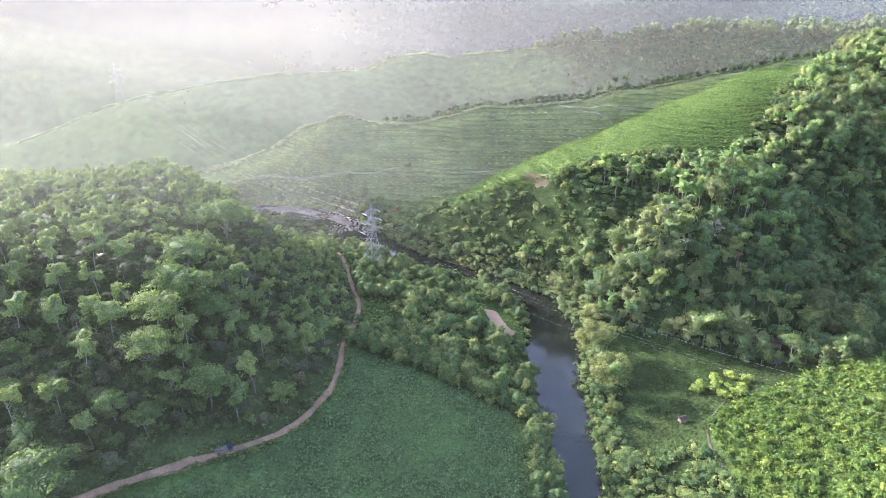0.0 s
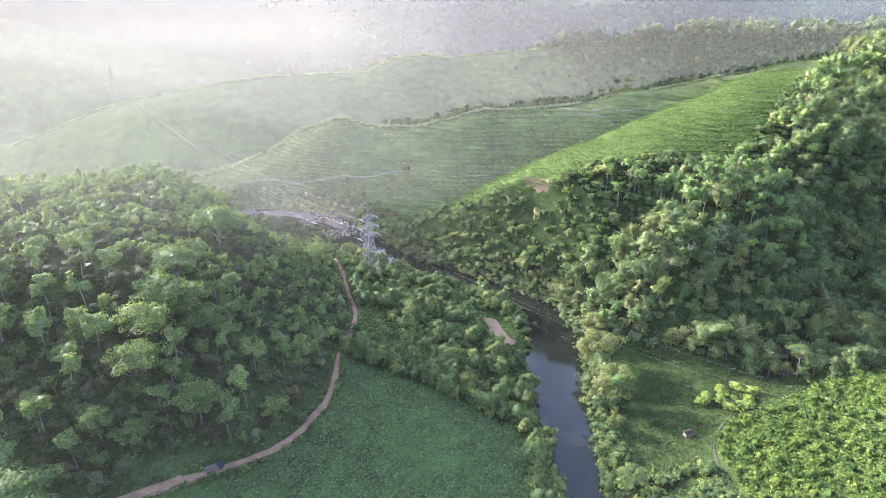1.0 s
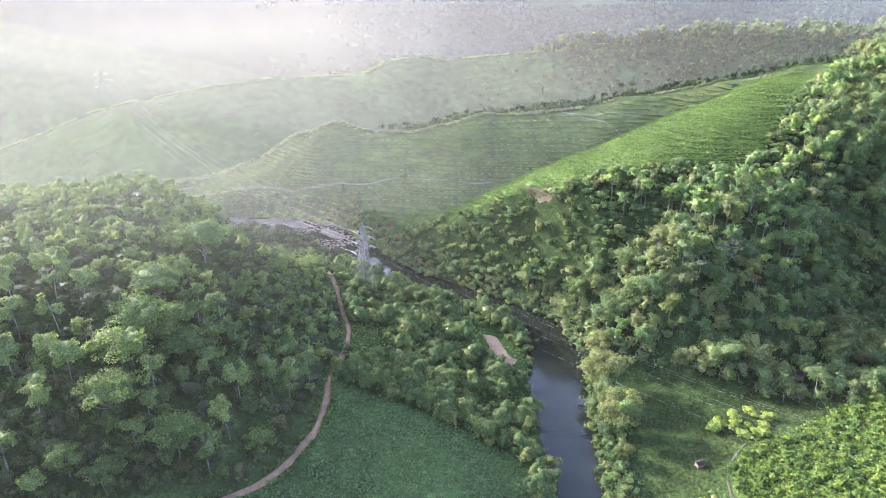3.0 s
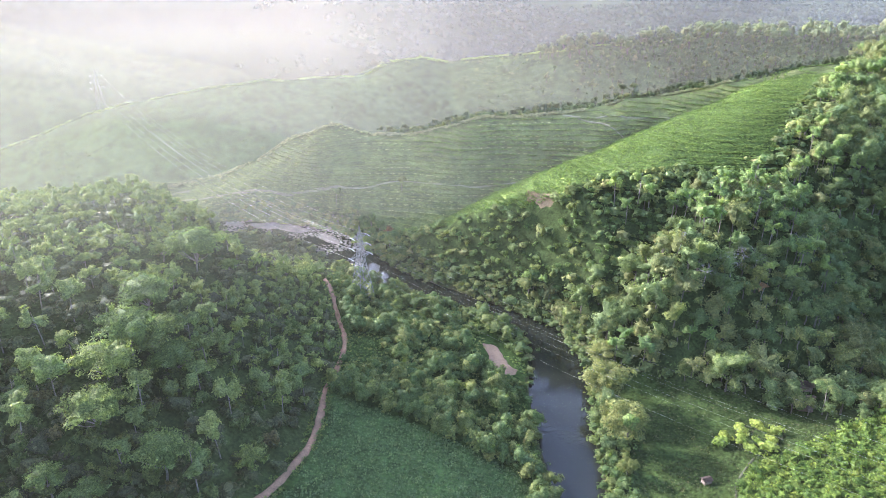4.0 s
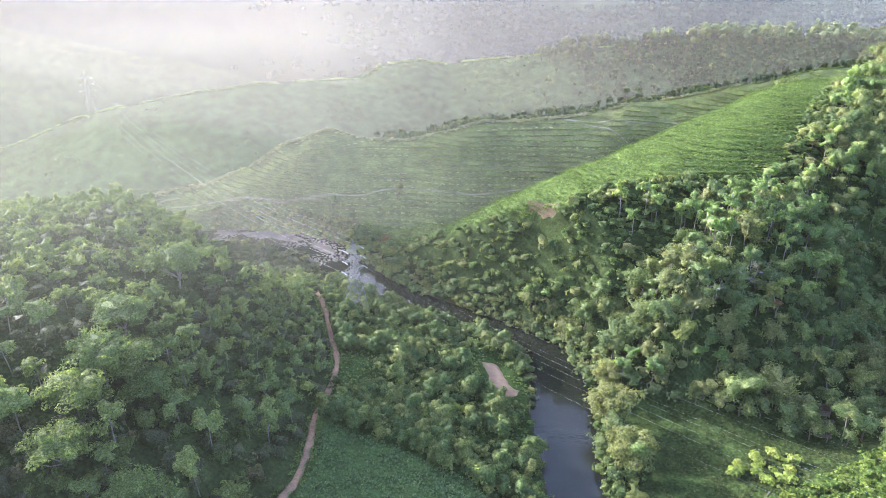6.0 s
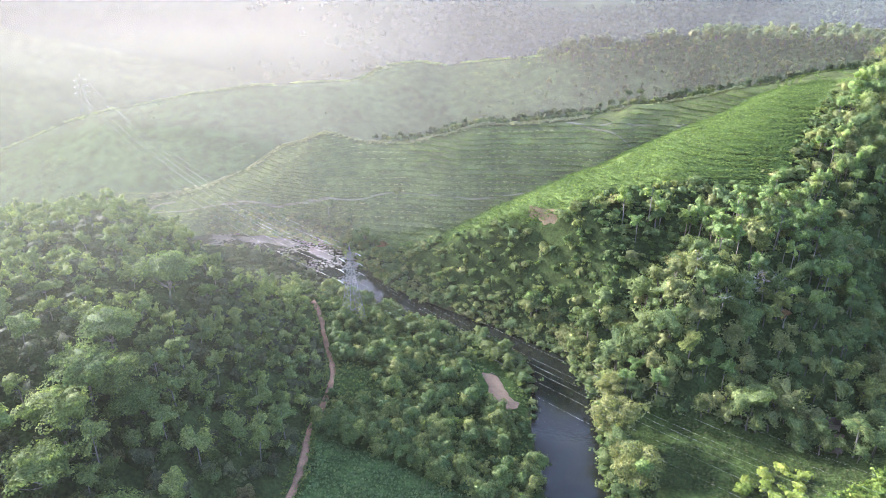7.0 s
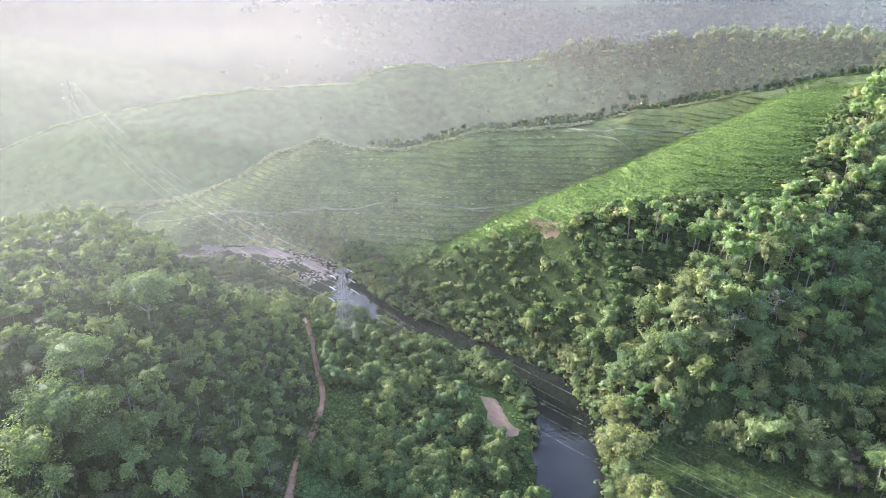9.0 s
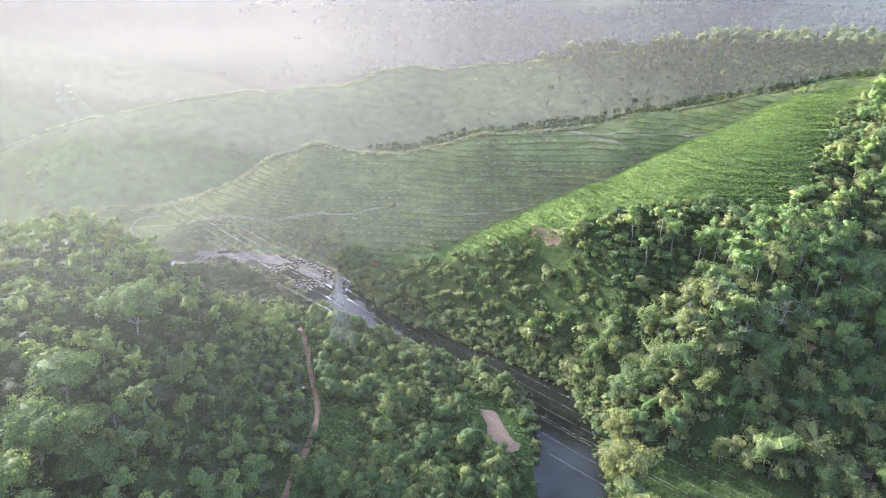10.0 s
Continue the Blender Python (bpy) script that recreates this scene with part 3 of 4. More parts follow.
    v = np.concatenate([np.column_stack([p[:, :2] - side, np.zeros(len(p))]), np.column_stack([p[:, :2] + side, np.zeros(len(p))])])
    i, n = np.arange(len(p) - 1), len(p)
    tagged(sheet("water", v, np.stack([i, i + n, i + n + 1, i + 1], axis=1), WATER), "still grey-brown river water between overgrown banks", "water", kind="structure")


def patch(name, ring, mat, label, category, lift=0.35, level=None):
    """Bare ground with a ragged rim, lying on the land."""
    xs, ys = [p[0] for p in ring], [p[1] for p in ring]
    gx, gy = np.meshgrid(np.arange(min(xs) - 2, max(xs) + 2, 0.7), np.arange(min(ys) - 2, max(ys) + 2, 0.7))
    x, y = gx.ravel(), gy.ravel()
    d = along(x, y, [(a, b, 0) for a, b in ring + ring[:1]])[0] * np.where(inside(x, y, ring), 1, -1) + 2.6 * (value_noise(x, y, 5, 8) - 0.5) + 1.2 * (value_noise(x, y, 1.8, 9) - 0.5)
    z = (height(x, y) if level is None else np.full(len(x), level)) + np.clip(d * 0.4, -0.6, lift)
    n = gx.shape[1]
    i = (np.arange(gx.shape[0] - 1)[:, None] * n + np.arange(n - 1)[None]).ravel()
    f = np.stack([i, i + 1, i + 1 + n, i + n], axis=1)
    f = f[np.max(d[f], axis=1) > -0.6]
    tagged(sheet(name, np.column_stack([x, y, z]), f, mat, smooth=True), label, category, kind="structure")


SCAR = [(41, 327.5), (44, 325), (48, 321.5), (52, 319.5), (53, 321.5), (49, 325), (45, 328.5), (42, 329.5)]
build_ground()
build_river()
patch("sand_bank", SAND_BAR, SAND, "bare pale sandy clearing beside the river", "sand bank")
for ring in ([(-112, 404), (-98, 407), (-84, 403), (-74, 394), (-80, 391), (-94, 396), (-108, 398)], [(-70, 392), (-60, 384), (-54, 375), (-59, 374), (-68, 383)], [(-128, 409), (-118, 408), (-116, 401), (-128, 402)]):
    patch("gravel_bar", ring, GRAVEL, "pale pinkish gravel shoal in the shallow river", "gravel bar", 0.3, 0.05)
patch("earth_yard", [(125, 221), (129, 219), (133, 223), (134, 229), (129, 229), (126, 225)], YARD, "bare shaded earth yard before the plank house", "bare earth", 0.3)
patch("earth_scar", SCAR, ORANGE_EARTH, "bare reddish earth scar on the grassy crest", "bare earth", 0.5)
ribbon("road", ROAD, 2.6, EARTH, "rutted reddish-brown dirt road round the wooded hill", "dirt road")
ribbon("trail", [(79, 467), (95, 462), (115, 461), (135, 456), (148, 452), (156, 446)], 2.2, PATH, "pale trodden trail across the planted slope", "trail", 0.35)
ribbon("trail", [(79, 467), (87, 463), (95, 458), (102, 453), (109, 446), (116, 438)], 1.3, PATH, "faint trodden trail down the planted slope", "trail", 0.35)
ribbon("terrace_track", [(-165, 424), (-143, 420), (-120, 419), (-97, 416), (-66, 409), (-47, 405), (-29, 410), (-16, 410), (-3, 405), (18, 402), (40, 403), (53, 406)], 1.1, PATH, "grassy contour track along the terraced hill", "trail", 0.3)
ribbon("terrace_track", [(-150, 404), (-160, 412), (-170, 422), (-168, 431), (-155, 432)], 2.0, PATH, "looping earth track at the foot of the hill", "trail", 0.3)
ribbon("field_path", [(80, 138), (83, 160), (84, 172), (88, 184), (95, 192), (99, 196)], 1.1, TRACK, "narrow earth path between grass and crop", "trail", 0.2)

# ---- plants in mass ----
def stuff(ob, label, category):
    return tagged(ob, label, category, kind="stuff")


def keep(z, x, y, ok):
    return x[ok], y[ok]


RNG = np.random.default_rng(11)


def mountain_crown(rng):
    """A far crown: a few lit clumps that close up with its neighbours."""
    cs = [np.array((*(rng.normal(size=2) * 2.6), rng.uniform(5.5, 8.5))) for _ in range(4)]
    v, f = core(cs, [4.6, 4.2, 3.8, 3.4], 2, 1.05, rng)
    v = v * np.array((1.0, 1.0, 0.9)) - np.array((0, 0, 1.5))
    w = leaves(rng, cs, [5.0, 4.6, 4.2, 3.8], 16, 2.6, 0.9, 0.5)
    return joined([(v, f), (w, quads(w))])


BUSHES = [bush(RNG, 3.2, 2.7, 54, 0.74) for _ in range(6)]
KNOLL_BUSHES = [bush(RNG, 2.6, 2.2, 44, 0.56, 2, 0.6) for _ in range(6)]
FAR_BUSHES = [bush(RNG, 3.0, 2.6, 14, 1.3, 0) for _ in range(5)]
TALL_BROAD = [broad_tree(RNG, 10.5, 5.3, 300, 0.55, True, 0.62, 4, 0.68) for _ in range(5)]
MID_TREES = [broad_tree(RNG, 8.0, 3.3, 120, 0.52, True, 0.62, 3) for _ in range(6)]
HUGE = [broad_tree(RNG, 14, 7.2, 620, 0.6, True, 0.62, 5, 0.64) for _ in range(5)]
TALL_SLIM = [slender_tree(RNG, 13.0, 3.4, 110, 0.62, 4) for _ in range(4)]
FAR_TREES = [broad_tree(RNG, 8.5, 4.0, 30, 1.1, True, 0.6, 2) for _ in range(4)]
MOUNTAIN = [mountain_crown(RNG) for _ in range(6)]
MOUNDS = [broad_tree(RNG, 6.0, 4.2, 120, 0.68, True, 0.62, 4)[1] for _ in range(6)]
TUFTS = [tuft(RNG, 1.0, 0.8, 9) for _ in range(6)]
SMALL_TUFTS = [tuft(RNG, 0.9, 0.9, 5) for _ in range(5)]


WIDE_TUFTS = [v * np.array((1.0, 1.0, 0.5)) for v in (tuft(RNG, 0.8, 1.2, 8) for _ in range(4))]


def contour_rows(x0, x1, y0, y1, along_step, rise, seed, wander=0.5):
    """Places in rows that keep to the contours, each row that much higher than the last."""
    rng = np.random.default_rng(seed)
    xs, ys = np.arange(x0, x1, along_step), np.arange(y0, y1, 0.3)
    gx, gy = np.meshgrid(xs, ys)
    level = np.floor(height(gx, gy) / rise)
    i, j = np.nonzero(level[1:] != level[:-1])
    return gx[i, j] + rng.uniform(-0.5, 0.5, len(i)) * along_step * wander * 1.6, gy[i, j] + rng.uniform(-0.5, 0.5, len(i)) * wander


def mass_plants():
    # understorey of the wooded hill
    x, y = sprinkle(-200, -30, 128, 370, 6.2, 21)
    z = zones(x, y)
    x, y = keep(z, x, y, z["left"] & ~z["road"] & (x > -35 - 0.72 * y))
    stuff(planted("undergrowth", BUSHES, x, y, UNDER_LEAF, 22, 1.0, 1.7), "dense dark green undergrowth of the wooded hill", "undergrowth")
    x, y = sprinkle(-190, -30, 130, 330, 5.0, 66)
    z = zones(x, y)
    x, y = keep(z, x, y, z["left"] & (along(x, y, ROAD)[0] > 4) & (x > -28 - 0.66 * y) & ((value_noise(x, y, 16, 67) > np.where(y < 205, 0.38, 0.3)) | (x > -66) & (y > 195)))
    # upper thickets get the paler leaf to stand for sunlight on the hilltop
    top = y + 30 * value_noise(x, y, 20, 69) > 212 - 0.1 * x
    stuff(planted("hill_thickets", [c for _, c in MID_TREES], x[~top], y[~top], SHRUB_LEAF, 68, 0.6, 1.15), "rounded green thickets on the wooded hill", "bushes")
    stuff(planted("hilltop_thickets", [c for _, c in MID_TREES], x[top], y[top], RUBBER_LEAF, 70, 0.6, 1.15), "thickets on the hilltop, their paler leaves standing for sunlight", "bushes")
    # wood on the steep slope: broad crowns, slim trees between them, and bushes below
    x, y = sprinkle(-80, 430, 205, 560, 6.7, 23)
    z = zones(x, y)
    x, y = keep(z, x, y, z["right"] & (z["out"] > 2) & (x < 15 + 0.67 * y) & (np.hypot((x - 130) / 5.5, (y - 225) / 9) > 1))
    slim = value_noise(x, y, 30, 9) + RNG.uniform(-0.2, 0.2, len(x)) > 0.74
    edge = (line_y(x, EDGE) - y) < np.where(x < 75, 20, 14)
    bare = np.hypot((x - 72) / 24, (y - 298) / 13) < 1
    slim = slim & ~bare | (np.hypot((x - 130) / 34, (y - 296) / 34) < 1) & (RNG.uniform(0, 1, len(x)) < 0.55)
    edge = edge | bare
    broad = ~slim & ~edge
    stuff(planted("wood_crowns", [c for _, c in TALL_BROAD], x[broad], y[broad], FOREST_LEAF, 24, 0.6, 1.2), "dense mixed wood on the steep slope", "wood")
    stuff(planted("wood_trunks", [t for t, _ in TALL_BROAD], x[broad], y[broad], WOOD_SHADE_BARK, 24, 0.6, 1.2), "trunks and limbs of the mixed wood", "wood")
    slim &= ~edge
    a, b = sprinkle(-80, 430, 205, 560, 10.5, 63, 0.9)
    q = zones(a, b)
    ok = q["right"] & (q["out"] > 3) & (a < 20 + 0.7 * b) & ((line_y(a, EDGE) - b) > 20) & (np.hypot((a - 72) / 24, (b - 298) / 13) > 1) & (np.hypot((a - 130) / 9, (b - 223) / 14) > 1) & (value_noise(a, b, 26, 64) > 0.3)
    stuff(planted("great_wood_crowns", [c for _, c in HUGE], a[ok], b[ok], FOREST_LEAF, 65, 0.6, 1.25), "large rounded trees standing out of the wood", "wood")
    stuff(planted("great_wood_trunks", [t for t, _ in HUGE], a[ok], b[ok], WOOD_SHADE_BARK, 65, 0.6, 1.25), "trunks of the large trees", "wood")
    stuff(planted("slim_wood_crowns", [c for _, c in TALL_SLIM], x[slim], y[slim], FRESH_LEAF, 25, 0.7, 1.2), "slim pale green trees scattered through the wood", "wood")
    stuff(planted("slim_wood_trunks", [t for t, _ in TALL_SLIM], x[slim], y[slim], WOOD_SHADE_BARK, 25, 0.7, 1.2), "thin trunks of the slim trees, shade in their bark colour", "wood")
    x, y = sprinkle(-80, 430, 205, 560, 7.0, 26)
    z = zones(x, y)
    x, y = keep(z, x, y, z["right"] & (x < 15 + 0.67 * y) & ~inside(x, y, SCAR) & (np.hypot((x - 130) / 4, (y - 225) / 8) > 1))
    a, b = sprinkle(-30, 260, 240, 440, 3.3, 78)
    q = zones(a, b)
    ok = q["right"] & (((line_y(a, EDGE) - b) < np.where(a < 75, 22, 16)) | (np.hypot((a - 72) / 27, (b - 298) / 16) < 1)) & (np.hypot(a - 47.5, b - 322.5) > 7) & (along(a, b, [(46, 322), (50, 312)])[0] > 5)
    # the lighter bank leaf here stands for sunlight falling on the scrub
    stuff(planted("slope_scrub", BUSHES, a[ok], b[ok], BANK_LEAF, 79, 0.5, 1.15), "scrub below the planted crest, lighter leaves standing for sunlight", "bushes")
    stuff(planted("slope_bushes", BUSHES, x, y, FOREST_LEAF, 27, 0.8, 1.7), "bushes filling the wooded slope", "bushes")
    # spit between road and river, and the banks
    x, y = sprinkle(-110, 60, 150, 410, 2.9, 28)
    z = zones(x, y)
    gap = value_noise(x, y, 14, 12) < 0.24
    x, y = keep(z, x, y, z["spit"] & ~z["road"] & ~z["sand"] & ~gap & (z["out"] > 0.5) & (along(x, y, [(20, 265, 0), (24, 256, 0), (28, 249, 0)])[0] > 8.2))
    big = (value_noise(x, y, 7, 57) > 0.5) & (np.arange(len(x)) % 3 > 0) | (along(x, y, [(-33, 219), (-16, 214), (5, 206), (24, 198), (32, 189), (31, 165), (30, 140)])[0] < 3.5)
    stuff(planted("riverside_bushes", BUSHES, x[~big], y[~big], BANK_LEAF, 29, 0.5, 1.1), "lush bushes between the road and the river", "bushes")
    stuff(planted("riverside_thickets", MOUNDS, x[big], y[big], BANK_LEAF, 58, 0.55, 1.3), "mounded leafy thickets between the road and the river", "bushes")
    x, y = sprinkle(-90, 45, 195, 400, 1.7, 49)
    z = zones(x, y)
    x, y = keep(z, x, y, z["spit"] & ~z["road"] & ~z["sand"] & (value_noise(x, y, 14, 12) < 0.3))
    stuff(planted("rank_grass", TUFTS, x, y, BANK_LEAF, 50, 0.6, 1.2), "rank grass and weeds in clearings by the river", "grass")
    # weeds along the road's edges
    p = smooth_line(ROAD, 0.7)
    d = np.gradient(p, axis=0)
    d /= np.linalg.norm(d, axis=1)[:, None]
    off = RNG.uniform(1.0, 2.6, (4, len(p))) * np.array((1, -1, 1, -1))[:, None]
    x, y = (p[None, :, 0] + d[None, :, 1] * off).ravel(), (p[None, :, 1] - d[None, :, 0] * off).ravel()
    ok = value_noise(x, y, 4, 82) > 0.35
    stuff(planted("verge_weeds", TUFTS, x[ok], y[ok], BANK_LEAF, 83, 0.4, 0.9), "weeds and grass along the edges of the dirt road", "weeds")
    # crop in the shaded field
    x, y = sprinkle(-105, 30, 108, 220, 1.35, 30, 0.6)
    x, y = keep(None, x, y, inside(x, y, FIELD) & (along(x, y, ROAD)[0] > 2.6))
    stuff(planted("field_crop", TUFTS, x, y, FIELD_LEAF, 31, 0.5, 1.15), "low leafy green crop in the field", "crop")
    # bright crop on the knoll
    x, y = sprinkle(78, 215, 105, 240, 1.8, 32, 1.3)
    x, y = keep(None, x, y, inside(x, y, YELLOW) & (x < 56 + 0.55 * y) & (along(x, y, [(80, 138), (83, 160), (84, 172), (88, 184), (95, 192)])[0] > 0.5))
    stuff(planted("knoll_crop", TUFTS, x, y, KNOLL_LEAF, 33, 0.6, 1.3), "tall bright yellow-green leafy crop", "crop")
    x, y = sprinkle(80, 205, 115, 240, 2.7, 45, 1.2)
    x, y = keep(None, x, y, inside(x, y, YELLOW) & (x < 56 + 0.55 * y) & (value_noise(x, y, 7, 19) > 0.2) & (along(x, y, [(80, 138), (83, 160), (84, 172), (88, 184), (95, 192)])[0] > 1.3))
    stuff(planted("knoll_bushes", KNOLL_BUSHES, x, y, KNOLL_LEAF, 46, 0.5, 1.3), "bright bushy crop plants on the knoll", "crop")
    # meadow grass and riverside scrub of the east bank
    x, y = sprinkle(50, 180, 100, 245, 1.5, 34)
    z = zones(x, y)
    rough = z["meadow"] & (value_noise(x, y, 12, 14) > 0.22)
    x, y = keep(z, x, y, rough)
    stuff(planted("meadow_tufts", TUFTS, x, y, SHADED_MEADOW_LEAF, 35, 0.3, 0.9), "rough grass and weeds of the meadow", "grass")
    x, y = sprinkle(46, 90, 90, 250, 2.6, 36)
    z = zones(x, y)
    x, y = keep(z, x, y, (z["out"] > -0.6) & (x > 46) & (((z["out"] < 9) & (x < 66)) | ((y < 172) & (x < 82) & (value_noise(x, y, 9, 15) > 0.4))))
    stuff(planted("bank_scrub", BUSHES, x, y, BANK_LEAF, 37, 0.5, 1.15), "yellow-green scrub along the river bank", "bushes")
    x, y = sprinkle(-130, 70, 240, 425, 2.5, 55)
    z = zones(x, y)
    x, y = keep(z, x, y, (z["out"] > -0.8) & (z["out"] < 7.5) & ~z["spit"] & ~z["left"])
    stuff(planted("bank_bushes", BUSHES, x, y, FOREST_LEAF, 56, 0.7, 1.25), "dark bushes overhanging the river bank", "bushes")
    # crop rows along the contours of the spur and the terraced hill
    x, y = contour_rows(-190, 255, 318, 505, 0.85, 1.9, 38, 0.4)
    z = zones(x, y)
    ok = z["crop"] & ~z["spur"] & (z["out"] > 4) & (y < np.interp(x, [-172, -66, 7, 78, 148, 240], [440, 456, 462, 478, 495, 480])) & (value_noise(x, y, 4, 71) > 0.2)
    lush = ok & (value_noise(x, y, 40, 72) + 0.004 * x > 0.42)
    stuff(planted("terrace_crop", SMALL_TUFTS, x[ok & ~lush], y[ok & ~lush], TERRACE_LEAF, 40, 0.8, 1.35), "thin rows of green crop along the terraced contours", "crop")
    stuff(planted("terrace_crop_lush", SMALL_TUFTS, x[lush], y[lush], CROP_LEAF, 41, 1.0, 1.7), "lush rows of green crop along the terraced contours", "crop")
    x, y = contour_rows(-30, 255, 305, 470, 0.75, 1.5, 39, 0.4)
    z = zones(x, y)
    ok = z["spur"] & (z["out"] > 4) & (value_noise(x, y, 4, 73) > 0.15)
    a, b = sprinkle(-30, 255, 305, 470, 1.6, 77, 0.9)
    q = zones(a, b)
    x, y, ok = np.concatenate([x, a]), np.concatenate([y, b]), np.concatenate([ok, q["spur"] & (q["out"] > 4)])
    stuff(planted("spur_crop", SMALL_TUFTS, x[ok], y[ok], CROP_LEAF, 42, 0.8, 1.4), "rows of low bright green crop on the spur", "crop")
    x, y = contour_rows(-160, 120, 380, 470, 4.4, 2.3, 47, 0.15)
    z = zones(x, y)
    ok = z["crop"] & ~z["spur"] & (z["out"] > 6) & (value_noise(x, y, 30, 21) > np.where(y < 418, 0.15, 0.55))
    stuff(planted("seedlings", WIDE_TUFTS, x[ok], y[ok], PALE_LEAF, 48, 0.8, 1.4), "rows of pale young seedlings on the terraces", "crop")
    x, y = sprinkle(-30, 175, 450, 505, 3.0, 74)
    crest = np.interp(x, [-18, 7, 43, 78, 114, 148, 186], [452, 455, 462, 470, 485, 486, 480])
    ok = (y > crest + 4) & (y < crest + 9) & (value_noise(x, y, 12, 75) > 0.25)
    stuff(planted("crest_hedge", BUSHES, x[ok], y[ok], BANK_LEAF, 76, 0.8, 1.4), "hedge of bushes along the terraced crest", "bushes")
    # bright tufts added along both crests to draw their rim light
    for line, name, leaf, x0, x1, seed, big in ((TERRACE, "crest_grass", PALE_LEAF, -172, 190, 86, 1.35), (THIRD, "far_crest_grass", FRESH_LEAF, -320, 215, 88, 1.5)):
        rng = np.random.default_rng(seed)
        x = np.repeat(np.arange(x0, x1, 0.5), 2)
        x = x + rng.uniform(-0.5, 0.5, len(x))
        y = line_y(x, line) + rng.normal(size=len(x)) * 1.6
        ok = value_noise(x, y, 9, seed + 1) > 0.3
        stuff(planted(name, SMALL_TUFTS, x[ok], y[ok], leaf, seed, 0.8 * big, 1.5 * big), "bright grass tufts standing for rim light along the ridge crest", "grass")
    # third ridge: low scrub, with thin trees towards the east
    x, y = sprinkle(-400, 420, 400, 640, 6.2, 40)
    z = zones(x, y)
    ok = z["third"] & (value_noise(x, y, 24, 16) > np.where(x < 30, 0.74, 0.3)) & (x < 20 + 0.7 * y) & (x > -250)
    stuff(planted("ridge_scrub", FAR_BUSHES, x[ok], y[ok], RIDGE_LEAF, 41, 0.4, 1.0), "low scrub on the far ridge", "bushes")
    ok = z["third"] & ((x + RNG.normal(size=len(x)) * 22 > 105 + 60 * value_noise(x, y, 40, 17)) | (y < 500) & (x > -40)) & (x < 20 + 0.7 * y)
    stuff(planted("ridge_tree_crowns", [c for _, c in FAR_TREES], x[ok], y[ok], RIDGE_LEAF, 42, 0.6, 1.05), "thin woods on the far ridge", "wood")
    stuff(planted("ridge_tree_trunks", [t for t, _ in FAR_TREES], x[ok], y[ok], WOOD_SHADE_BARK, 42, 0.6, 1.05), "trunks on the far ridge, shade in their bark colour", "wood")
    x, y = sprinkle(80, 420, 570, 640, 8.5, 47)
    ok = (np.abs(y - line_y(x, THIRD)) < 22) & (value_noise(x, y, 18, 48) > 0.35)
    stuff(planted("crest_tree_crowns", [c for _, c in FAR_TREES], x[ok], y[ok], RIDGE_LEAF, 49, 1.0, 1.7), "taller trees along the far ridge", "wood")
    stuff(planted("crest_tree_trunks", [t for t, _ in FAR_TREES], x[ok], y[ok], WOOD_SHADE_BARK, 49, 1.0, 1.7), "trunks of the taller ridge trees", "wood")
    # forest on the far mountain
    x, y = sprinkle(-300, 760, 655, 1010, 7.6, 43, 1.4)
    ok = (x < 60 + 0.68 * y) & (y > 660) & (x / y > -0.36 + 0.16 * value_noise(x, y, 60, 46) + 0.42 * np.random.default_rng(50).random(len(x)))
    stuff(planted("mountain_forest", MOUNTAIN, x[ok], y[ok], SHADED_MOUNTAIN_LEAF, 44, 0.4, 0.95), "dense forest on the far mountain", "forest")


mass_plants()


def river_stones():
    """Stones and shoals in the shallow far reach."""
    rng = np.random.default_rng(59)
    x, y = sprinkle(-125, -35, 345, 408, 1.5, 60, 1.0)
    dr, (half,) = along(x, y, RIVER)
    ok = (dr < half + 0.5) & (value_noise(x, y, 9, 61) > 0.52) & (x < -40)
    x, y = x[ok], y[ok]
    base, f = core([(0, 0, 0), (0.3, 0.1, 0), (-0.2, 0.2, 0.02)], [1.0, 0.8, 0.7], 2, 1.0, rng)
    stones = [(base * np.array((1, 1, 0.35)) * rng.uniform(0.75, 1.25, base.shape), f) for _ in range(5)]
    ob = planted("river_stones", stones, x, y, STONE, 62, 0.25, 0.9)
    ob.location.z = 2.0
    stuff(ob, "worn grey stones in the shallow far reach", "stones")


river_stones()

# ---- single trees ----
def ground_pose(x, y, turn=0.0, big=1.0, sink=0.0):
    return pose(x, y, float(height(np.array([x]), np.array([y]))[0]) - sink, 0, 0, turn) @ Matrix.Scale(big, 4)


def tree_thing(name, limbs, crown, leaf, label, category, group, bark=BARK):
    root = thing(name, Matrix(), label, category, group)
    for part_name, (v, f), mat in (("trunk", limbs, bark), ("crown", crown, leaf)):
        ob = sheet(part_name, v, f, mat, np.full(len(v), 0.0), True)
        ob.parent = root
    return root


def set_out(protos, places, seed, low=0.85, high=1.15):
    """Stands copies of the patterns at the places: x, y and, if given, the height over the pattern's."""
    rng = np.random.default_rng(seed)
    for i, (x, y, *big) in enumerate(places):
        ob = protos[int(rng.integers(0, len(protos)))]
        scale = big[0] if big else float(rng.uniform(low, high))
        ob_new = copy_thing(ob, ground_pose(x, y, float(rng.uniform(0, 360)), scale, 0.2))
        ob_new.scale = (scale,) * 3
    for ob in protos:
        for child in list(ob.children_recursive):
            bpy.data.objects.remove(child)
        bpy.data.objects.remove(ob)


def spaced(x, y, gap, taken):
    """Keeps places that stand clear of each other and of those taken."""
    out = []
    for a, b in zip(x, y):
        if all((a - p[0]) ** 2 + (b - p[1]) ** 2 > gap * gap for p in taken):
            out.append((float(a), float(b)))
            taken.append((a, b))
    return out


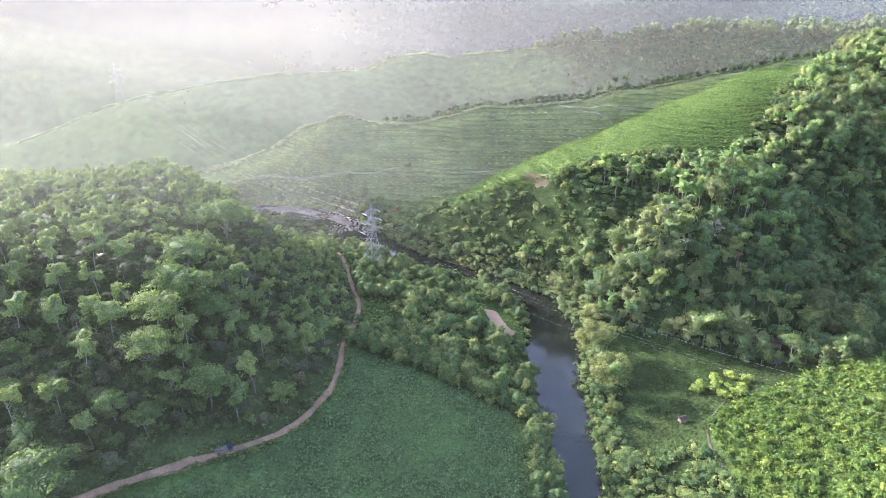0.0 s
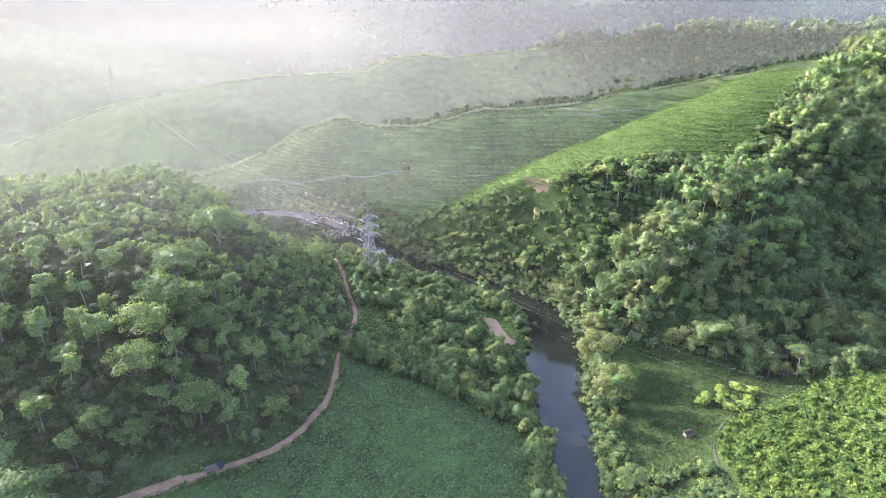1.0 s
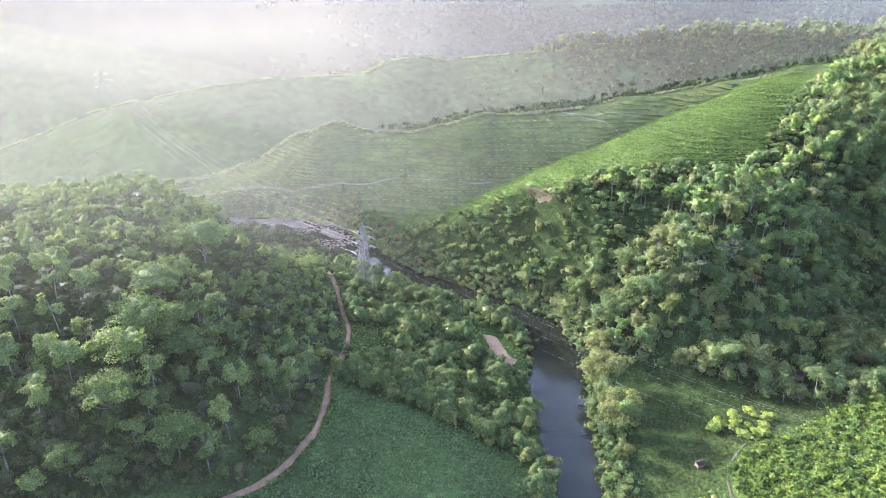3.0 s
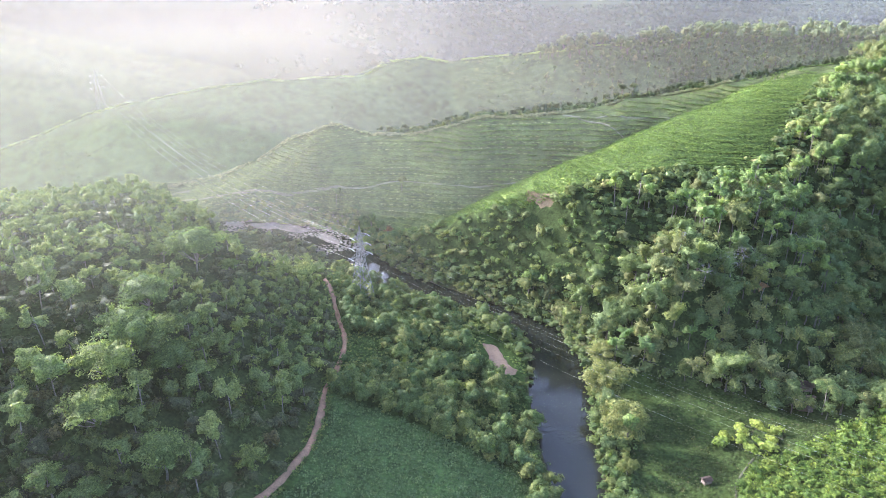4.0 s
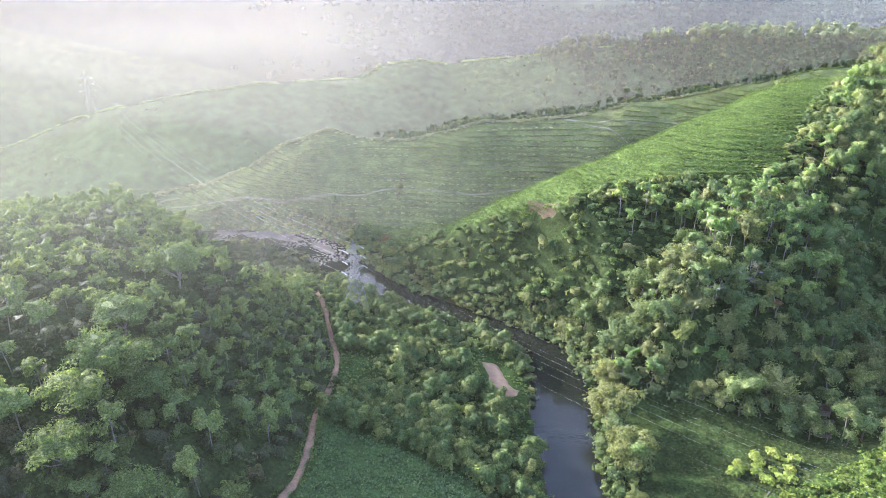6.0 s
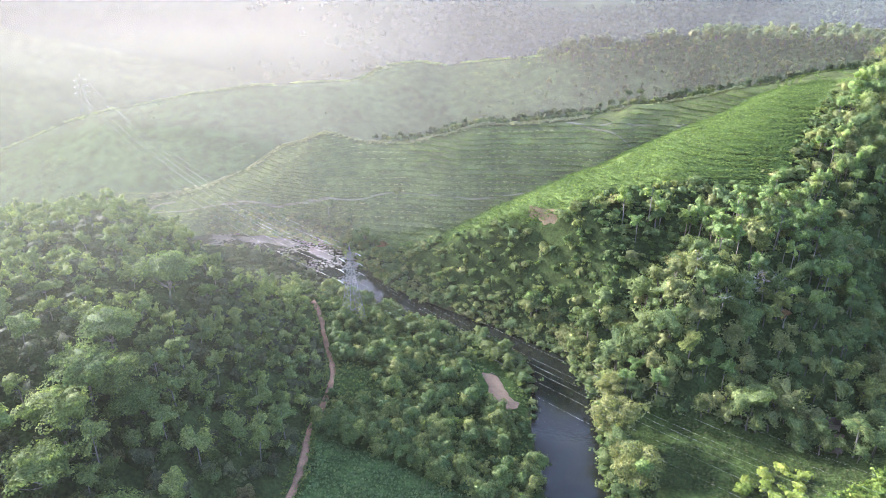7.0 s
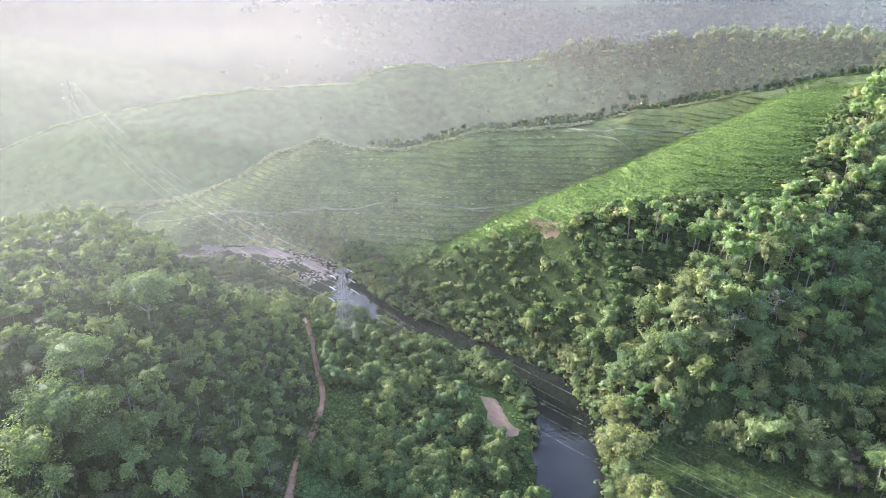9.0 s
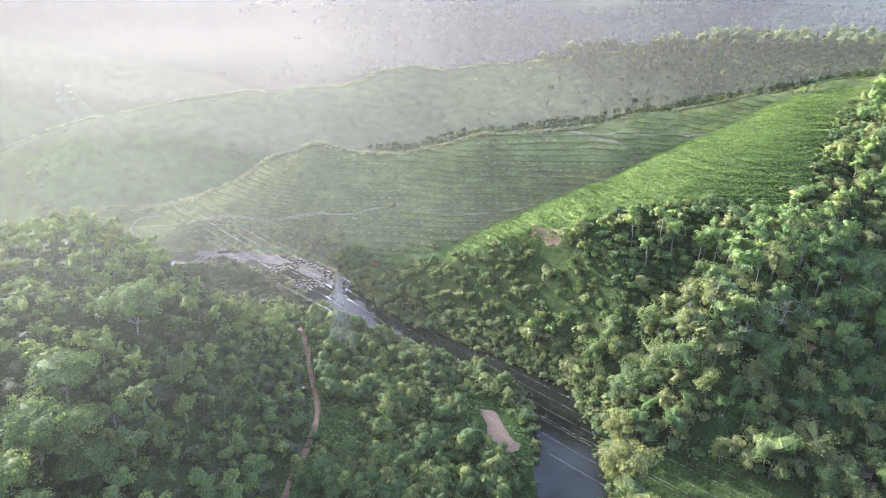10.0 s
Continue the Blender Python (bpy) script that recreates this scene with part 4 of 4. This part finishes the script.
SLIM_PLACES = [(-123, 171), (-112, 144), (-112, 172), (-106, 136), (-105, 168), (-102, 148), (-97, 173), (-93, 144), (-76, 159), (-70, 213), (-70, 227), (-68, 200), (-64, 245), (-63, 219), (-59, 160), (-59, 252),
               (-57, 172), (-57, 184), (-57, 230), (-55, 223), (-55, 250), (-52, 198), (-51, 213), (-47, 199), (-46, 223), (-42, 207)]
BROAD_PLACES = [(-87, 209, 1.1), (-86, 193, 1.25), (-84, 243, 1.3), (-67, 161, 1.0), (-97, 126, 1.35), (-84, 165, 1.1), (-80, 196, 1.1), (-74, 191, 0.95), (-86, 179, 1.1)]


def wooded_hill():
    rng = np.random.default_rng(51)
    slim = [tree_thing("slim_tree", *slender_tree(rng, 14, 4.0, 330, 0.52, 4), RUBBER_LEAF, "slim tree with pale trunk and small light green crown", "tree", "trees of the wooded hill") for _ in range(6)]
    label = "broad spreading tree with forked trunk and layered green crown"
    great = [tree_thing("broad_tree", *feathery_tree(rng, 14.5, 8.4, 2300, 0.5), LAYERED_LEAF, label, "tree", "trees of the wooded hill") for _ in range(4)]
    broad = [tree_thing("broad_tree", *feathery_tree(rng, 13.0, 7.0, 800, 0.66, 18), LAYERED_LEAF, label, "tree", "trees of the wooded hill") for _ in range(4)]
    taken = [p[:2] for p in BROAD_PLACES] + list(SLIM_PLACES)
    x, y = sprinkle(-200, -38, 128, 330, 9.3, 52, 0.95)
    z = zones(x, y)
    ok = z["left"] & (x > -28 - 0.68 * y) & (along(x, y, ROAD)[0] > 5)
    more = spaced(x[ok], y[ok], 7.0, taken)
    wide = [p for p in more if value_noise(p[0], p[1], 25, 31) > 0.68 or p[1] > 225 and value_noise(p[0], p[1], 11, 32) > 0.55]
    set_out(slim, [p if p[1] < 215 else (*p, 0.6 if p[0] > -62 else 0.74) for p in SLIM_PLACES + [p for p in more if p not in wide]], 53)
    set_out(great, BROAD_PLACES, 57)
    set_out(broad, [(a, b, (0.5 + 0.4 * float(value_noise(a, b, 5, 33))) * (1.0 if b < 215 else 0.65 if a > -62 else 0.8)) for a, b in wide], 54)


def slope_trees():
    rng = np.random.default_rng(61)
    slim = [tree_thing("slim_tree", *slender_tree(rng, 12.5, 3.0, 170, 0.62, 4), FRESH_LEAF, "tall thin tree with pale trunk rising above the slope", "tree", "thin trees of the steep slope") for _ in range(4)]
    set_out(slim, [(77, 310), (81, 303), (91, 306), (87, 309), (110, 296), (118, 303), (129, 299), (103, 296), (123, 305), (130, 292), (142, 294), (107, 288), (100, 302), (136, 310), (147, 300), (152, 315), (160, 322), (140, 318), (122, 290), (127, 283), (134, 287), (141, 281), (148, 289), (134, 302), (115, 291), (120, 298), (146, 308), (153, 300), (126, 296), (138, 295), (131, 276), (143, 272)], 62, 0.95, 1.4)
    pair = [tree_thing("ridge_tree", *slender_tree(rng, 11, 3.0, 120, 0.85, 3), FOREST_LEAF, "lone leafy tree on the terraced ridge", "tree", "lone trees on the ridge")]
    set_out(pair, [(122, 488), (129, 490), (-22, 402), (-60, 402)], 63)
    bank = [tree_thing("leafy_tree", *broad_tree(rng, 9, 4.0, 220, 0.7, True, 0.62, 4), FOREST_LEAF, "leafy green tree on the far river bank", "tree", "trees of the far bank") for _ in range(3)]
    set_out(bank, [(-70, 400), (-64, 398), (-59, 396), (-53, 391), (-47, 385), (-41, 378), (-37, 374), (-31, 365), (-62, 399), (-56, 396), (-49, 391), (-43, 384), (-38, 382), (-47, 391), (-33, 378), (-26, 358), (-21, 353)], 67, 0.6, 1.0)
    olive = [tree_thing("bank_tree", *broad_tree(rng, 15, 9.5, 3000, 0.6, False, 0.62, 7, 0.62, 22), OLIVE_LEAF, "olive-green feathery tree on the river bank", "tree", "feathery trees on the river bank") for _ in range(2)]
    set_out(olive, [(61, 231, 1.12), (61, 207, 1.05), (62, 247, 0.7), (60, 218, 0.6), (59, 193, 0.45)], 64)
    russet = [tree_thing("russet_tree", *broad_tree(rng, 8, 3.0, 300, 0.6), RUSSET_LEAF, "russet-leaved tree among green ones", "tree", "russet trees")]
    set_out(russet, [(-27, 362, 1.0), (123, 258, 0.9)], 65)
    lime = [tree_thing("lime_bush", bush_limbs(rng), bush(rng, 4.5, 2.6, 300, 0.55, 4), LIME_LEAF, "bright yellow-green leafy bush", "bush", "bright bushes") for _ in range(2)]
    set_out(lime, [(6, 232, 1.1), (2, 225, 0.9), (33, 262, 0.8), (56, 292, 0.7), (68, 268, 0.7), (92, 204, 1.2), (95, 208, 1.0), (98, 204, 1.1), (101, 210, 1.2), (106, 212, 1.1), (104, 198, 1.2), (107, 203, 0.9), (110, 207, 1.1), (99, 199, 1.0), (30, 198, 1.0), (-12, 241, 0.8), (52, 184, 0.7)], 66)


def bush_limbs(rng):
    return joined([tube([(0, 0, -0.3), (rng.normal() * 0.4, rng.normal() * 0.4, 1.4), (rng.normal() * 0.9, rng.normal() * 0.9, 2.6)], [0.09, 0.06, 0.02], 4) for _ in range(5)])


def dead_trees():
    rng = np.random.default_rng(71)

    def branching(p, d, length, radius, depth, out):
        q = p + d * length
        out.append(tube([p, (p + q) / 2 + rng.normal(size=3) * length * 0.05, q], [radius, radius * 0.8, radius * 0.55], 4))
        if depth:
            for _ in range(3):
                e = d * 0.7 + rng.normal(size=3) * 0.55 + np.array((0, 0, 0.12))
                branching(q, e / np.linalg.norm(e), length * 0.66, radius * 0.55, depth - 1, out)

    for x, y, tall in [(96, 272, 5.6), (113, 264, 6.0), (146, 277, 5.6), (101, 261, 4.8), (118, 270, 5.6), (158, 290, 5.6), (124, 262, 5.4)]:
        out = []
        branching(np.array((0, 0, -0.5)), np.array((rng.normal() * 0.12, rng.normal() * 0.12, 1.0)), tall, 0.2, 4, out)
        root = thing("dead_tree", ground_pose(x, y), "bare grey dead tree with many fine branches", "tree", "bare trees of the slope")
        v, f = joined(out)
        sheet("branches", v, f, DEADWOOD, smooth=True).parent = root


def palms():
    rng = np.random.default_rng(81)

    def frond(angle, droop):
        d, out = np.array((math.cos(angle), math.sin(angle), 0)), []
        s = np.array((-d[1], d[0], 0))
        spine = [d * r + np.array((0, 0, 1.2 * math.sin(r / 3.4 * 2.2) - droop * (r / 3.4) ** 2)) for r in np.linspace(0.1, 3.6, 13)]
        for k, (a, b) in enumerate(zip(spine[:-1], spine[1:])):
            w = 0.95 * math.sin(math.pi * (k + 1.5) / 14)
            for sign in (1, -1):
                tip = (a + b) / 2 + s * sign * w + d * 0.35 + np.array((0, 0, -0.35 * w))
                out += [a, a * 0.4 + b * 0.6, tip + d * 0.05, tip - d * 0.12]
        return np.array(out)

    for x, y, tall in [(130.5, 217.0, 12.0), (57, 163, 8.0), (69, 142, 6.0)]:
        root = thing("coconut_palm", ground_pose(x, y, rng.uniform(0, 360)), "coconut palm with slender trunk and arching fronds", "palm", "coconut palms")
        v, f = tube([(0, 0, -0.4), (0.25, 0.1, tall * 0.5), (0.7, 0.2, tall)], [0.24, 0.17, 0.14], 7)
        sheet("trunk", v, f, BARK, smooth=True).parent = root
        for k in range(17):
            v = frond(k * 2.4, rng.uniform(0.6, 2.6)) * 1.3
            ob = sheet("frond", v, quads(v), BANK_LEAF, np.full(len(v), 0.4))
            ob.parent, ob.location = root, (0.7, 0.2, tall - 0.1)


wooded_hill()
slope_trees()
dead_trees()
palms()

# ---- power line ----
def strut(bm, a, b, r):
    """A square steel bar from a to b."""
    a, b = Vector(a), Vector(b)
    m = Matrix.Translation((a + b) / 2) @ (b - a).to_track_quat("Z", "Y").to_matrix().to_4x4() @ Matrix.Diagonal((r, r, (b - a).length, 1))
    bmesh.ops.create_cube(bm, size=1.0, matrix=m)


LINE_WAY = Vector((-0.6636, 0.748, 0)).normalized()   # along the cables
ARMS = [(21.5, 5.0), (26.0, 4.4), (30.5, 3.8)]
TOWER_TALL = 35.5


def tower_half(z):
    return 4.2 - 2.9 * z / 21 if z < 21 else 1.3 - 0.75 * (z - 21) / 12


def build_tower(x, y, tall_base):
    turn = math.degrees(math.atan2(LINE_WAY.y, LINE_WAY.x))
    root = thing("pylon", pose(x, y, tall_base, 0, 0, turn), "galvanised steel lattice pylon carrying power cables", "pylon", "pylons")
    levels = [0, 5.0, 9.5, 13.5, 17, 20, 22.5, 25, 27.5, 30, 32.5]
    for sx in (-1, 1):
        for sy in (-1, 1):
            bm = bmesh.new()
            for a, b in zip(levels[:-1], levels[1:]):
                strut(bm, (sx * tower_half(a), sy * tower_half(a), a - (0.8 if a == 0 else 0)), (sx * tower_half(b), sy * tower_half(b), b), 0.15)
            part("leg", bm, STEEL, root)
    for axis in (0, 1):
        for sign in (-1, 1):
            bm = bmesh.new()
            for a, b in zip(levels[:-1], levels[1:]):
                ha, hb = tower_half(a), tower_half(b)
                for s in (-1, 1):
                    p, q = [s * ha, sign * ha, a], [-s * hb, sign * hb, b]
                    if axis:
                        p[0], p[1], q[0], q[1] = p[1], p[0], q[1], q[0]
                    strut(bm, p, q, 0.07)
                p, q = [-hb, sign * hb, b], [hb, sign * hb, b]
                if axis:
                    p[0], p[1], q[0], q[1] = p[1], p[0], q[1], q[0]
                strut(bm, p, q, 0.07)
            part("bracing", bm, STEEL, root)
    bm = bmesh.new()
    for sx in (-1, 1):
        for sy in (-1, 1):
            strut(bm, (sx * 0.55, sy * 0.55, 32.5), (0, 0, TOWER_TALL), 0.12)
    part("peak", bm, STEEL, root)
    for z, reach in ARMS:
        for side in (-1, 1):
            bm = bmesh.new()
            h = tower_half(z)
            for s in (-1, 1):
                strut(bm, (s * h, side * h, z), (0, side * reach, z + 0.5), 0.12)
                strut(bm, (s * h, side * h, z + 1.7), (0, side * reach, z + 0.5), 0.1)
                for u in (0.35, 0.68):
                    strut(bm, (s * h * (1 - u), side * (h + (reach - h) * u), z + 0.5 * u), (-s * h * (1 - u), side * (h + (reach - h) * u), z + 1.7 * (1 - u) + 0.5 * u), 0.06)
            part("crossarm", bm, STEEL, root)
            for s in (-1, 1):
                bm = bmesh.new()
                for k in range(9):
                    m = Matrix.Translation((s * (0.25 + k * 0.19), side * reach, z + 0.38 - k * 0.02)) @ Matrix.Rotation(radians(90), 4, "Y")
                    bmesh.ops.create_cone(bm, segments=8, cap_ends=True, radius1=0.17, radius2=0.1, depth=0.15, matrix=m)
                part("insulator", bm, INSULATOR, root, "pale glazed insulator string")


def hang(a, b, sag, radius):
    """A cable that sags between two points."""
    a, b = Vector(a), Vector(b)
    p = [a.lerp(b, t) - Vector((0, 0, sag * 4 * t * (1 - t))) for t in np.linspace(0, 1, 41)]
    v, f = tube([tuple(q) for q in p], [radius] * len(p), 5)
    tagged(sheet("power_cable", v, f, CABLE, smooth=True), "bare aluminium power cable hanging between pylons", "cable", "power cables")


TOWERS = [(-257, 544.5, 25.0), (-33, 292, 8.2), (165, 68.8, 45.0)]
for tower in TOWERS:
    gz = float(height(np.array([tower[0]]), np.array([tower[1]]))[0])
    build_tower(tower[0], tower[1], gz if tower is not TOWERS[1] else min(gz, 9.0))
SIDE = Vector((-LINE_WAY.y, LINE_WAY.x, 0))
for (ax, ay, az), (bx, by, bz), sag, thick in ((TOWERS[0], TOWERS[1], 15.0, 0.02), (TOWERS[1], TOWERS[2], 11.0, 0.007)):
    ga, gb = float(height(np.array([ax]), np.array([ay]))[0]), float(height(np.array([bx]), np.array([by]))[0])
    ga, gb = (min(g, 9.0) if (px, py) == TOWERS[1][:2] else g for g, px, py in ((ga, ax, ay), (gb, bx, by)))
    for z, reach in ARMS:
        for side in (-1, 1):
            hang(Vector((ax, ay, ga + z + 0.2)) + SIDE * side * reach - LINE_WAY * 1.9, Vector((bx, by, gb + z + 0.2)) + SIDE * side * reach + LINE_WAY * 1.9, sag, thick)
    hang((ax, ay, ga + TOWER_TALL), (bx, by, gb + TOWER_TALL), sag * 0.85, thick * 0.7)

# ---- truck on the road ----
def box(bm, size, at, bevel=0.0):
    r = bmesh.ops.create_cube(bm, size=1.0, matrix=Matrix.Translation(at) @ Matrix.Diagonal((*size, 1)))
    if bevel:
        edges = list({e for v in r["verts"] for e in v.link_edges})
        bmesh.ops.bevel(bm, geom=edges, offset=bevel, segments=2, affect="EDGES")


def build_truck():
    x, y = -61.2, 151.1
    root = thing("truck", ground_pose(x, y, 31, 1.0, -0.12), "small blue open-bed truck parked on the dirt road", "truck")

    def piece(name, size, at, mat, bevel=0.04, label="", parent=root):
        bm = bmesh.new()
        box(bm, size, at, bevel)
        return part(name, bm, mat, parent, label)

    piece("chassis", (4.8, 0.8, 0.22), (0, 0, 0.62), RUBBER)
    bm = bmesh.new()
    prof = [(0.95, 0.7), (2.5, 0.7), (2.5, 1.25), (2.25, 1.95), (2.1, 2.05), (0.95, 2.05)]
    rings = [[bm.verts.new((px, s, pz)) for px, pz in prof] for s in (-0.88, 0.88)]
    bm.faces.new(rings[0])
    bm.faces.new(rings[1][::-1])
    for i in range(len(prof)):
        bm.faces.new((rings[0][i], rings[1][i], rings[1][(i + 1) % len(prof)], rings[0][(i + 1) % len(prof)]))
    bmesh.ops.recalc_face_normals(bm, faces=bm.faces)
    bmesh.ops.bevel(bm, geom=list(bm.edges), offset=0.06, segments=2, affect="EDGES")
    cab = part("cab", bm, BLUE_PAINT, root, "faded blue painted cab")
    bm = bmesh.new()
    bmesh.ops.create_cube(bm, size=1.0, matrix=Matrix.Translation((2.39, 0, 1.58)) @ Matrix.Rotation(radians(-20), 4, "Y") @ Matrix.Diagonal((0.04, 1.5, 0.55, 1)))
    part("windscreen", bm, GLASS, cab, "dark windscreen")
    for s in (-1, 1):
        piece("side_window", (0.7, 0.04, 0.5), (1.6, s * 0.885, 1.58), GLASS, 0.01, "dark side window", cab)
        piece("headlight", (0.05, 0.3, 0.2), (2.51, s * 0.6, 0.95), INSULATOR, 0.02, "clear headlight", cab)
    piece("bumper", (0.14, 1.7, 0.2), (2.55, 0, 0.62), STEEL)
    bed = piece("bed_floor", (3.4, 1.8, 0.1), (-0.85, 0, 0.95), WOOD, 0.01, "worn plank bed")
    for s in (-1, 1):
        for k in range(3):
            piece("side_board", (3.4, 0.05, 0.17), (-0.85, s * 0.9, 1.12 + k * 0.21), BLUE_PAINT if k == 2 else WOOD, 0.01, "", bed)
        for px in (-2.5, -1.4, -0.3, 0.8):
            piece("post", (0.08, 0.07, 0.8), (px, s * 0.95, 1.35), STEEL, 0.01, "", bed)
    piece("tailboard", (0.06, 1.8, 0.6), (-2.55, 0, 1.3), BLUE_PAINT)
    piece("headboard", (0.06, 1.8, 1.0), (0.86, 0, 1.5), BLUE_PAINT)
    for px in (1.75, -1.6):
        for s in (-1, 1):
            bm = bmesh.new()
            bmesh.ops.create_cone(bm, segments=20, cap_ends=True, radius1=0.38, radius2=0.38, depth=0.26, matrix=Matrix.Translation((px, s * 0.78, 0.38)) @ Matrix.Rotation(radians(90), 4, "X"))
            tyre = part("wheel", bm, RUBBER, root, "black rubber tyre")
            bm = bmesh.new()
            bmesh.ops.create_cone(bm, segments=14, cap_ends=True, radius1=0.2, radius2=0.17, depth=0.05, matrix=Matrix.Translation((px, s * 0.92, 0.38)) @ Matrix.Rotation(radians(-90 * s), 4, "X"))
            part("rim", bm, STEEL, tyre, "steel rim")


def build_hut(name, m, label, category):
    root = thing(name, m, label, category)
    for sx in (-1, 1):
        for sy in (-1, 1):
            bm = bmesh.new()
            box(bm, (0.14, 0.14, 2.2), (sx * 1.5, sy * 1.05, 0.9), 0.01)
            part("post", bm, WOOD, root)
    for (size, at) in (((3.0, 0.06, 0.22), (0, 1.05, 0)), ((3.0, 0.06, 0.22), (0, -1.05, 0)), ((0.06, 2.1, 0.22), (1.5, 0, 0)), ((0.06, 2.1, 0.22), (-1.5, 0, 0))):
        for k in range(6):
            bm = bmesh.new()
            box(bm, size, (at[0], at[1], 0.35 + 0.25 * k), 0.008)
            part("plank", bm, WOOD, root)
    for s in (-1, 1):
        bm = bmesh.new()
        n = 22
        pts = [[bm.verts.new((-1.95 + 3.9 * i / n, s * (0.0 if j == 0 else 1.5), (2.75 if j == 0 else 1.95) + (0.03 if i % 2 else 0.0))) for i in range(n + 1)] for j in (0, 1)]
        for i in range(n):
            bm.faces.new((pts[0][i], pts[0][i + 1], pts[1][i + 1], pts[1][i]))
        bmesh.ops.solidify(bm, geom=list(bm.faces), thickness=0.03)
        part("roof_sheet", bm, TIN, root, "corrugated rusty tin sheet")
    bm = bmesh.new()
    box(bm, (3.9, 0.24, 0.05), (0, 0, 2.78), 0.02)
    part("ridge_cap", bm, TIN, root)


build_truck()
build_hut("field_hut", ground_pose(81, 187, 18, 0.8), "small weathered plank hut with a rusty tin roof in the meadow", "hut")
build_hut("plank_house", ground_pose(132.0, 232.5, -12, 1.4, 0.2), "shaded plank house with a rusty tin roof under the trees", "house")

# ---- sheets for haze and glare ----
def haze_material(name, colour):
    """A sheet standing for hazy air: most light passes, and some of the sun's and the sky's light is scattered on."""
    m, t, nodes, links, b = material(name)
    nodes.remove(b)
    at, clear, mx, both = nodes.new("ShaderNodeAttribute"), nodes.new("ShaderNodeBsdfTransparent"), nodes.new("ShaderNodeMixShader"), nodes.new("ShaderNodeMixShader")
    at.attribute_name = "tint"
    fwd, back = nodes.new("ShaderNodeBsdfTranslucent"), nodes.new("ShaderNodeBsdfDiffuse")
    for n in (fwd, back):
        n.inputs["Color"].default_value = (*colour, 1)
    both.inputs[0].default_value = 0.3
    links.new(fwd.outputs[0], both.inputs[1])
    links.new(back.outputs[0], both.inputs[2])
    links.new(at.outputs["Fac"], mx.inputs[0])
    links.new(clear.outputs[0], mx.inputs[1])
    links.new(both.outputs[0], mx.inputs[2])
    links.new(mx.outputs[0], nodes["Material Output"].inputs["Surface"])
    return m


SUN_HAZE = haze_material("sun_haze", (0.71, 0.69, 0.61))
# warm tint for the level glare sheets, offsetting the sky's blue
GLARE_VEIL = haze_material("glare_veil", (0.69, 0.70, 0.53))
# blue of scattered skylight, put into the far sheet's colour
SKYLIGHT_HAZE = haze_material("skylight_haze", (0.50, 0.62, 0.74))


def haze_bank(y, slopes, top, seed, lean=0.0, mat=SUN_HAZE):
    """An upright sheet standing for haze, denser towards the sun for its glare. slopes: rows of (x over y, density)."""
    xs, zs = np.arange(-1.3 * y - 60, 1.3 * y + 60, max(8.0, y / 40)), np.arange(-6, top + 1, 8.0)
    gx, gz = np.meshgrid(xs, zs)
    bend = y + 10 * np.sin(gx / 90.0 + seed) + 0.04 * gz + lean * np.clip(gx, -120, 0)
    d = np.interp(gx / y, [s[0] for s in slopes], [s[1] for s in slopes])
    d = d * (0.82 + 0.36 * value_noise(gx, gz, 60 + y / 10, seed)) * np.clip((top - gz) / 40, 0, 1) * HAZE_AMOUNT
    n = len(xs)
    i = (np.arange(len(zs) - 1)[:, None] * n + np.arange(n - 1)[None]).ravel()
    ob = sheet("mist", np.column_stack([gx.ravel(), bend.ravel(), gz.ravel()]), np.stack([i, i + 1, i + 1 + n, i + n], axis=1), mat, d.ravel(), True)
    stuff(ob, "translucent sheet standing for haze and sun glare over the valley", "mist")


def glare_layer(z, rows, near, seed):
    """A thin level sheet added to lift dark tones like lens glare. rows: (x, density) across it; it begins between the
    two distances of near.
    """
    xs, ys = np.arange(-700, 701, 14.0), np.arange(-60, 760, 14.0)
    gx, gy = np.meshgrid(xs, ys)
    d = np.interp(gx, [p[0] for p in rows], [p[1] for p in rows]) * (0.85 + 0.3 * value_noise(gx, gy, 70, seed)) * np.clip((gy - near[0]) / (near[1] - near[0]), 0, 1) * np.clip((750 - gy) / 200, 0, 1)
    n = len(xs)
    i = (np.arange(len(ys) - 1)[:, None] * n + np.arange(n - 1)[None]).ravel()
    ob = sheet("mist", np.column_stack([gx.ravel(), gy.ravel(), z + 3 * value_noise(gx, gy, 120, seed + 1).ravel()]), np.stack([i, i + 1, i + 1 + n, i + n], axis=1), GLARE_VEIL, d.ravel(), True)
    stuff(ob, "thin level sheet standing for veiling glare over the valley", "mist")


HAZE_AMOUNT = 0.64
# level sheets standing for veiling glare, strongest on the left
glare_layer(112, [(-160, 0.044), (-40, 0.026), (20, 0.013), (80, 0.01)], (-60, -50), 97)
glare_layer(86, [(-160, 0.24), (-70, 0.16), (-20, 0.06), (30, 0.0)], (132, 210), 99)
haze_bank(312, [(-0.7, 0.06), (-0.3, 0.05), (-0.08, 0.012), (0.03, 0.0)], 190, 92)
haze_bank(394, [(-0.6, 0.08), (-0.15, 0.075), (0.0, 0.055), (0.2, 0.03), (0.34, 0.0)], 190, 93)
haze_bank(498, [(-0.6, 0.08), (-0.3, 0.09), (0.0, 0.1), (0.2, 0.085), (0.5, 0.06)], 200, 94)
haze_bank(648, [(-0.6, 0.17), (-0.4, 0.17), (-0.22, 0.1), (-0.1, 0.055), (0.1, 0.03), (0.5, 0.0)], 210, 95, 0.4)
haze_bank(690, [(-0.6, 0.02), (-0.4, 0.03), (-0.1, 0.045), (0.1, 0.08), (0.5, 0.1)], 230, 96, 0.4, SKYLIGHT_HAZE)
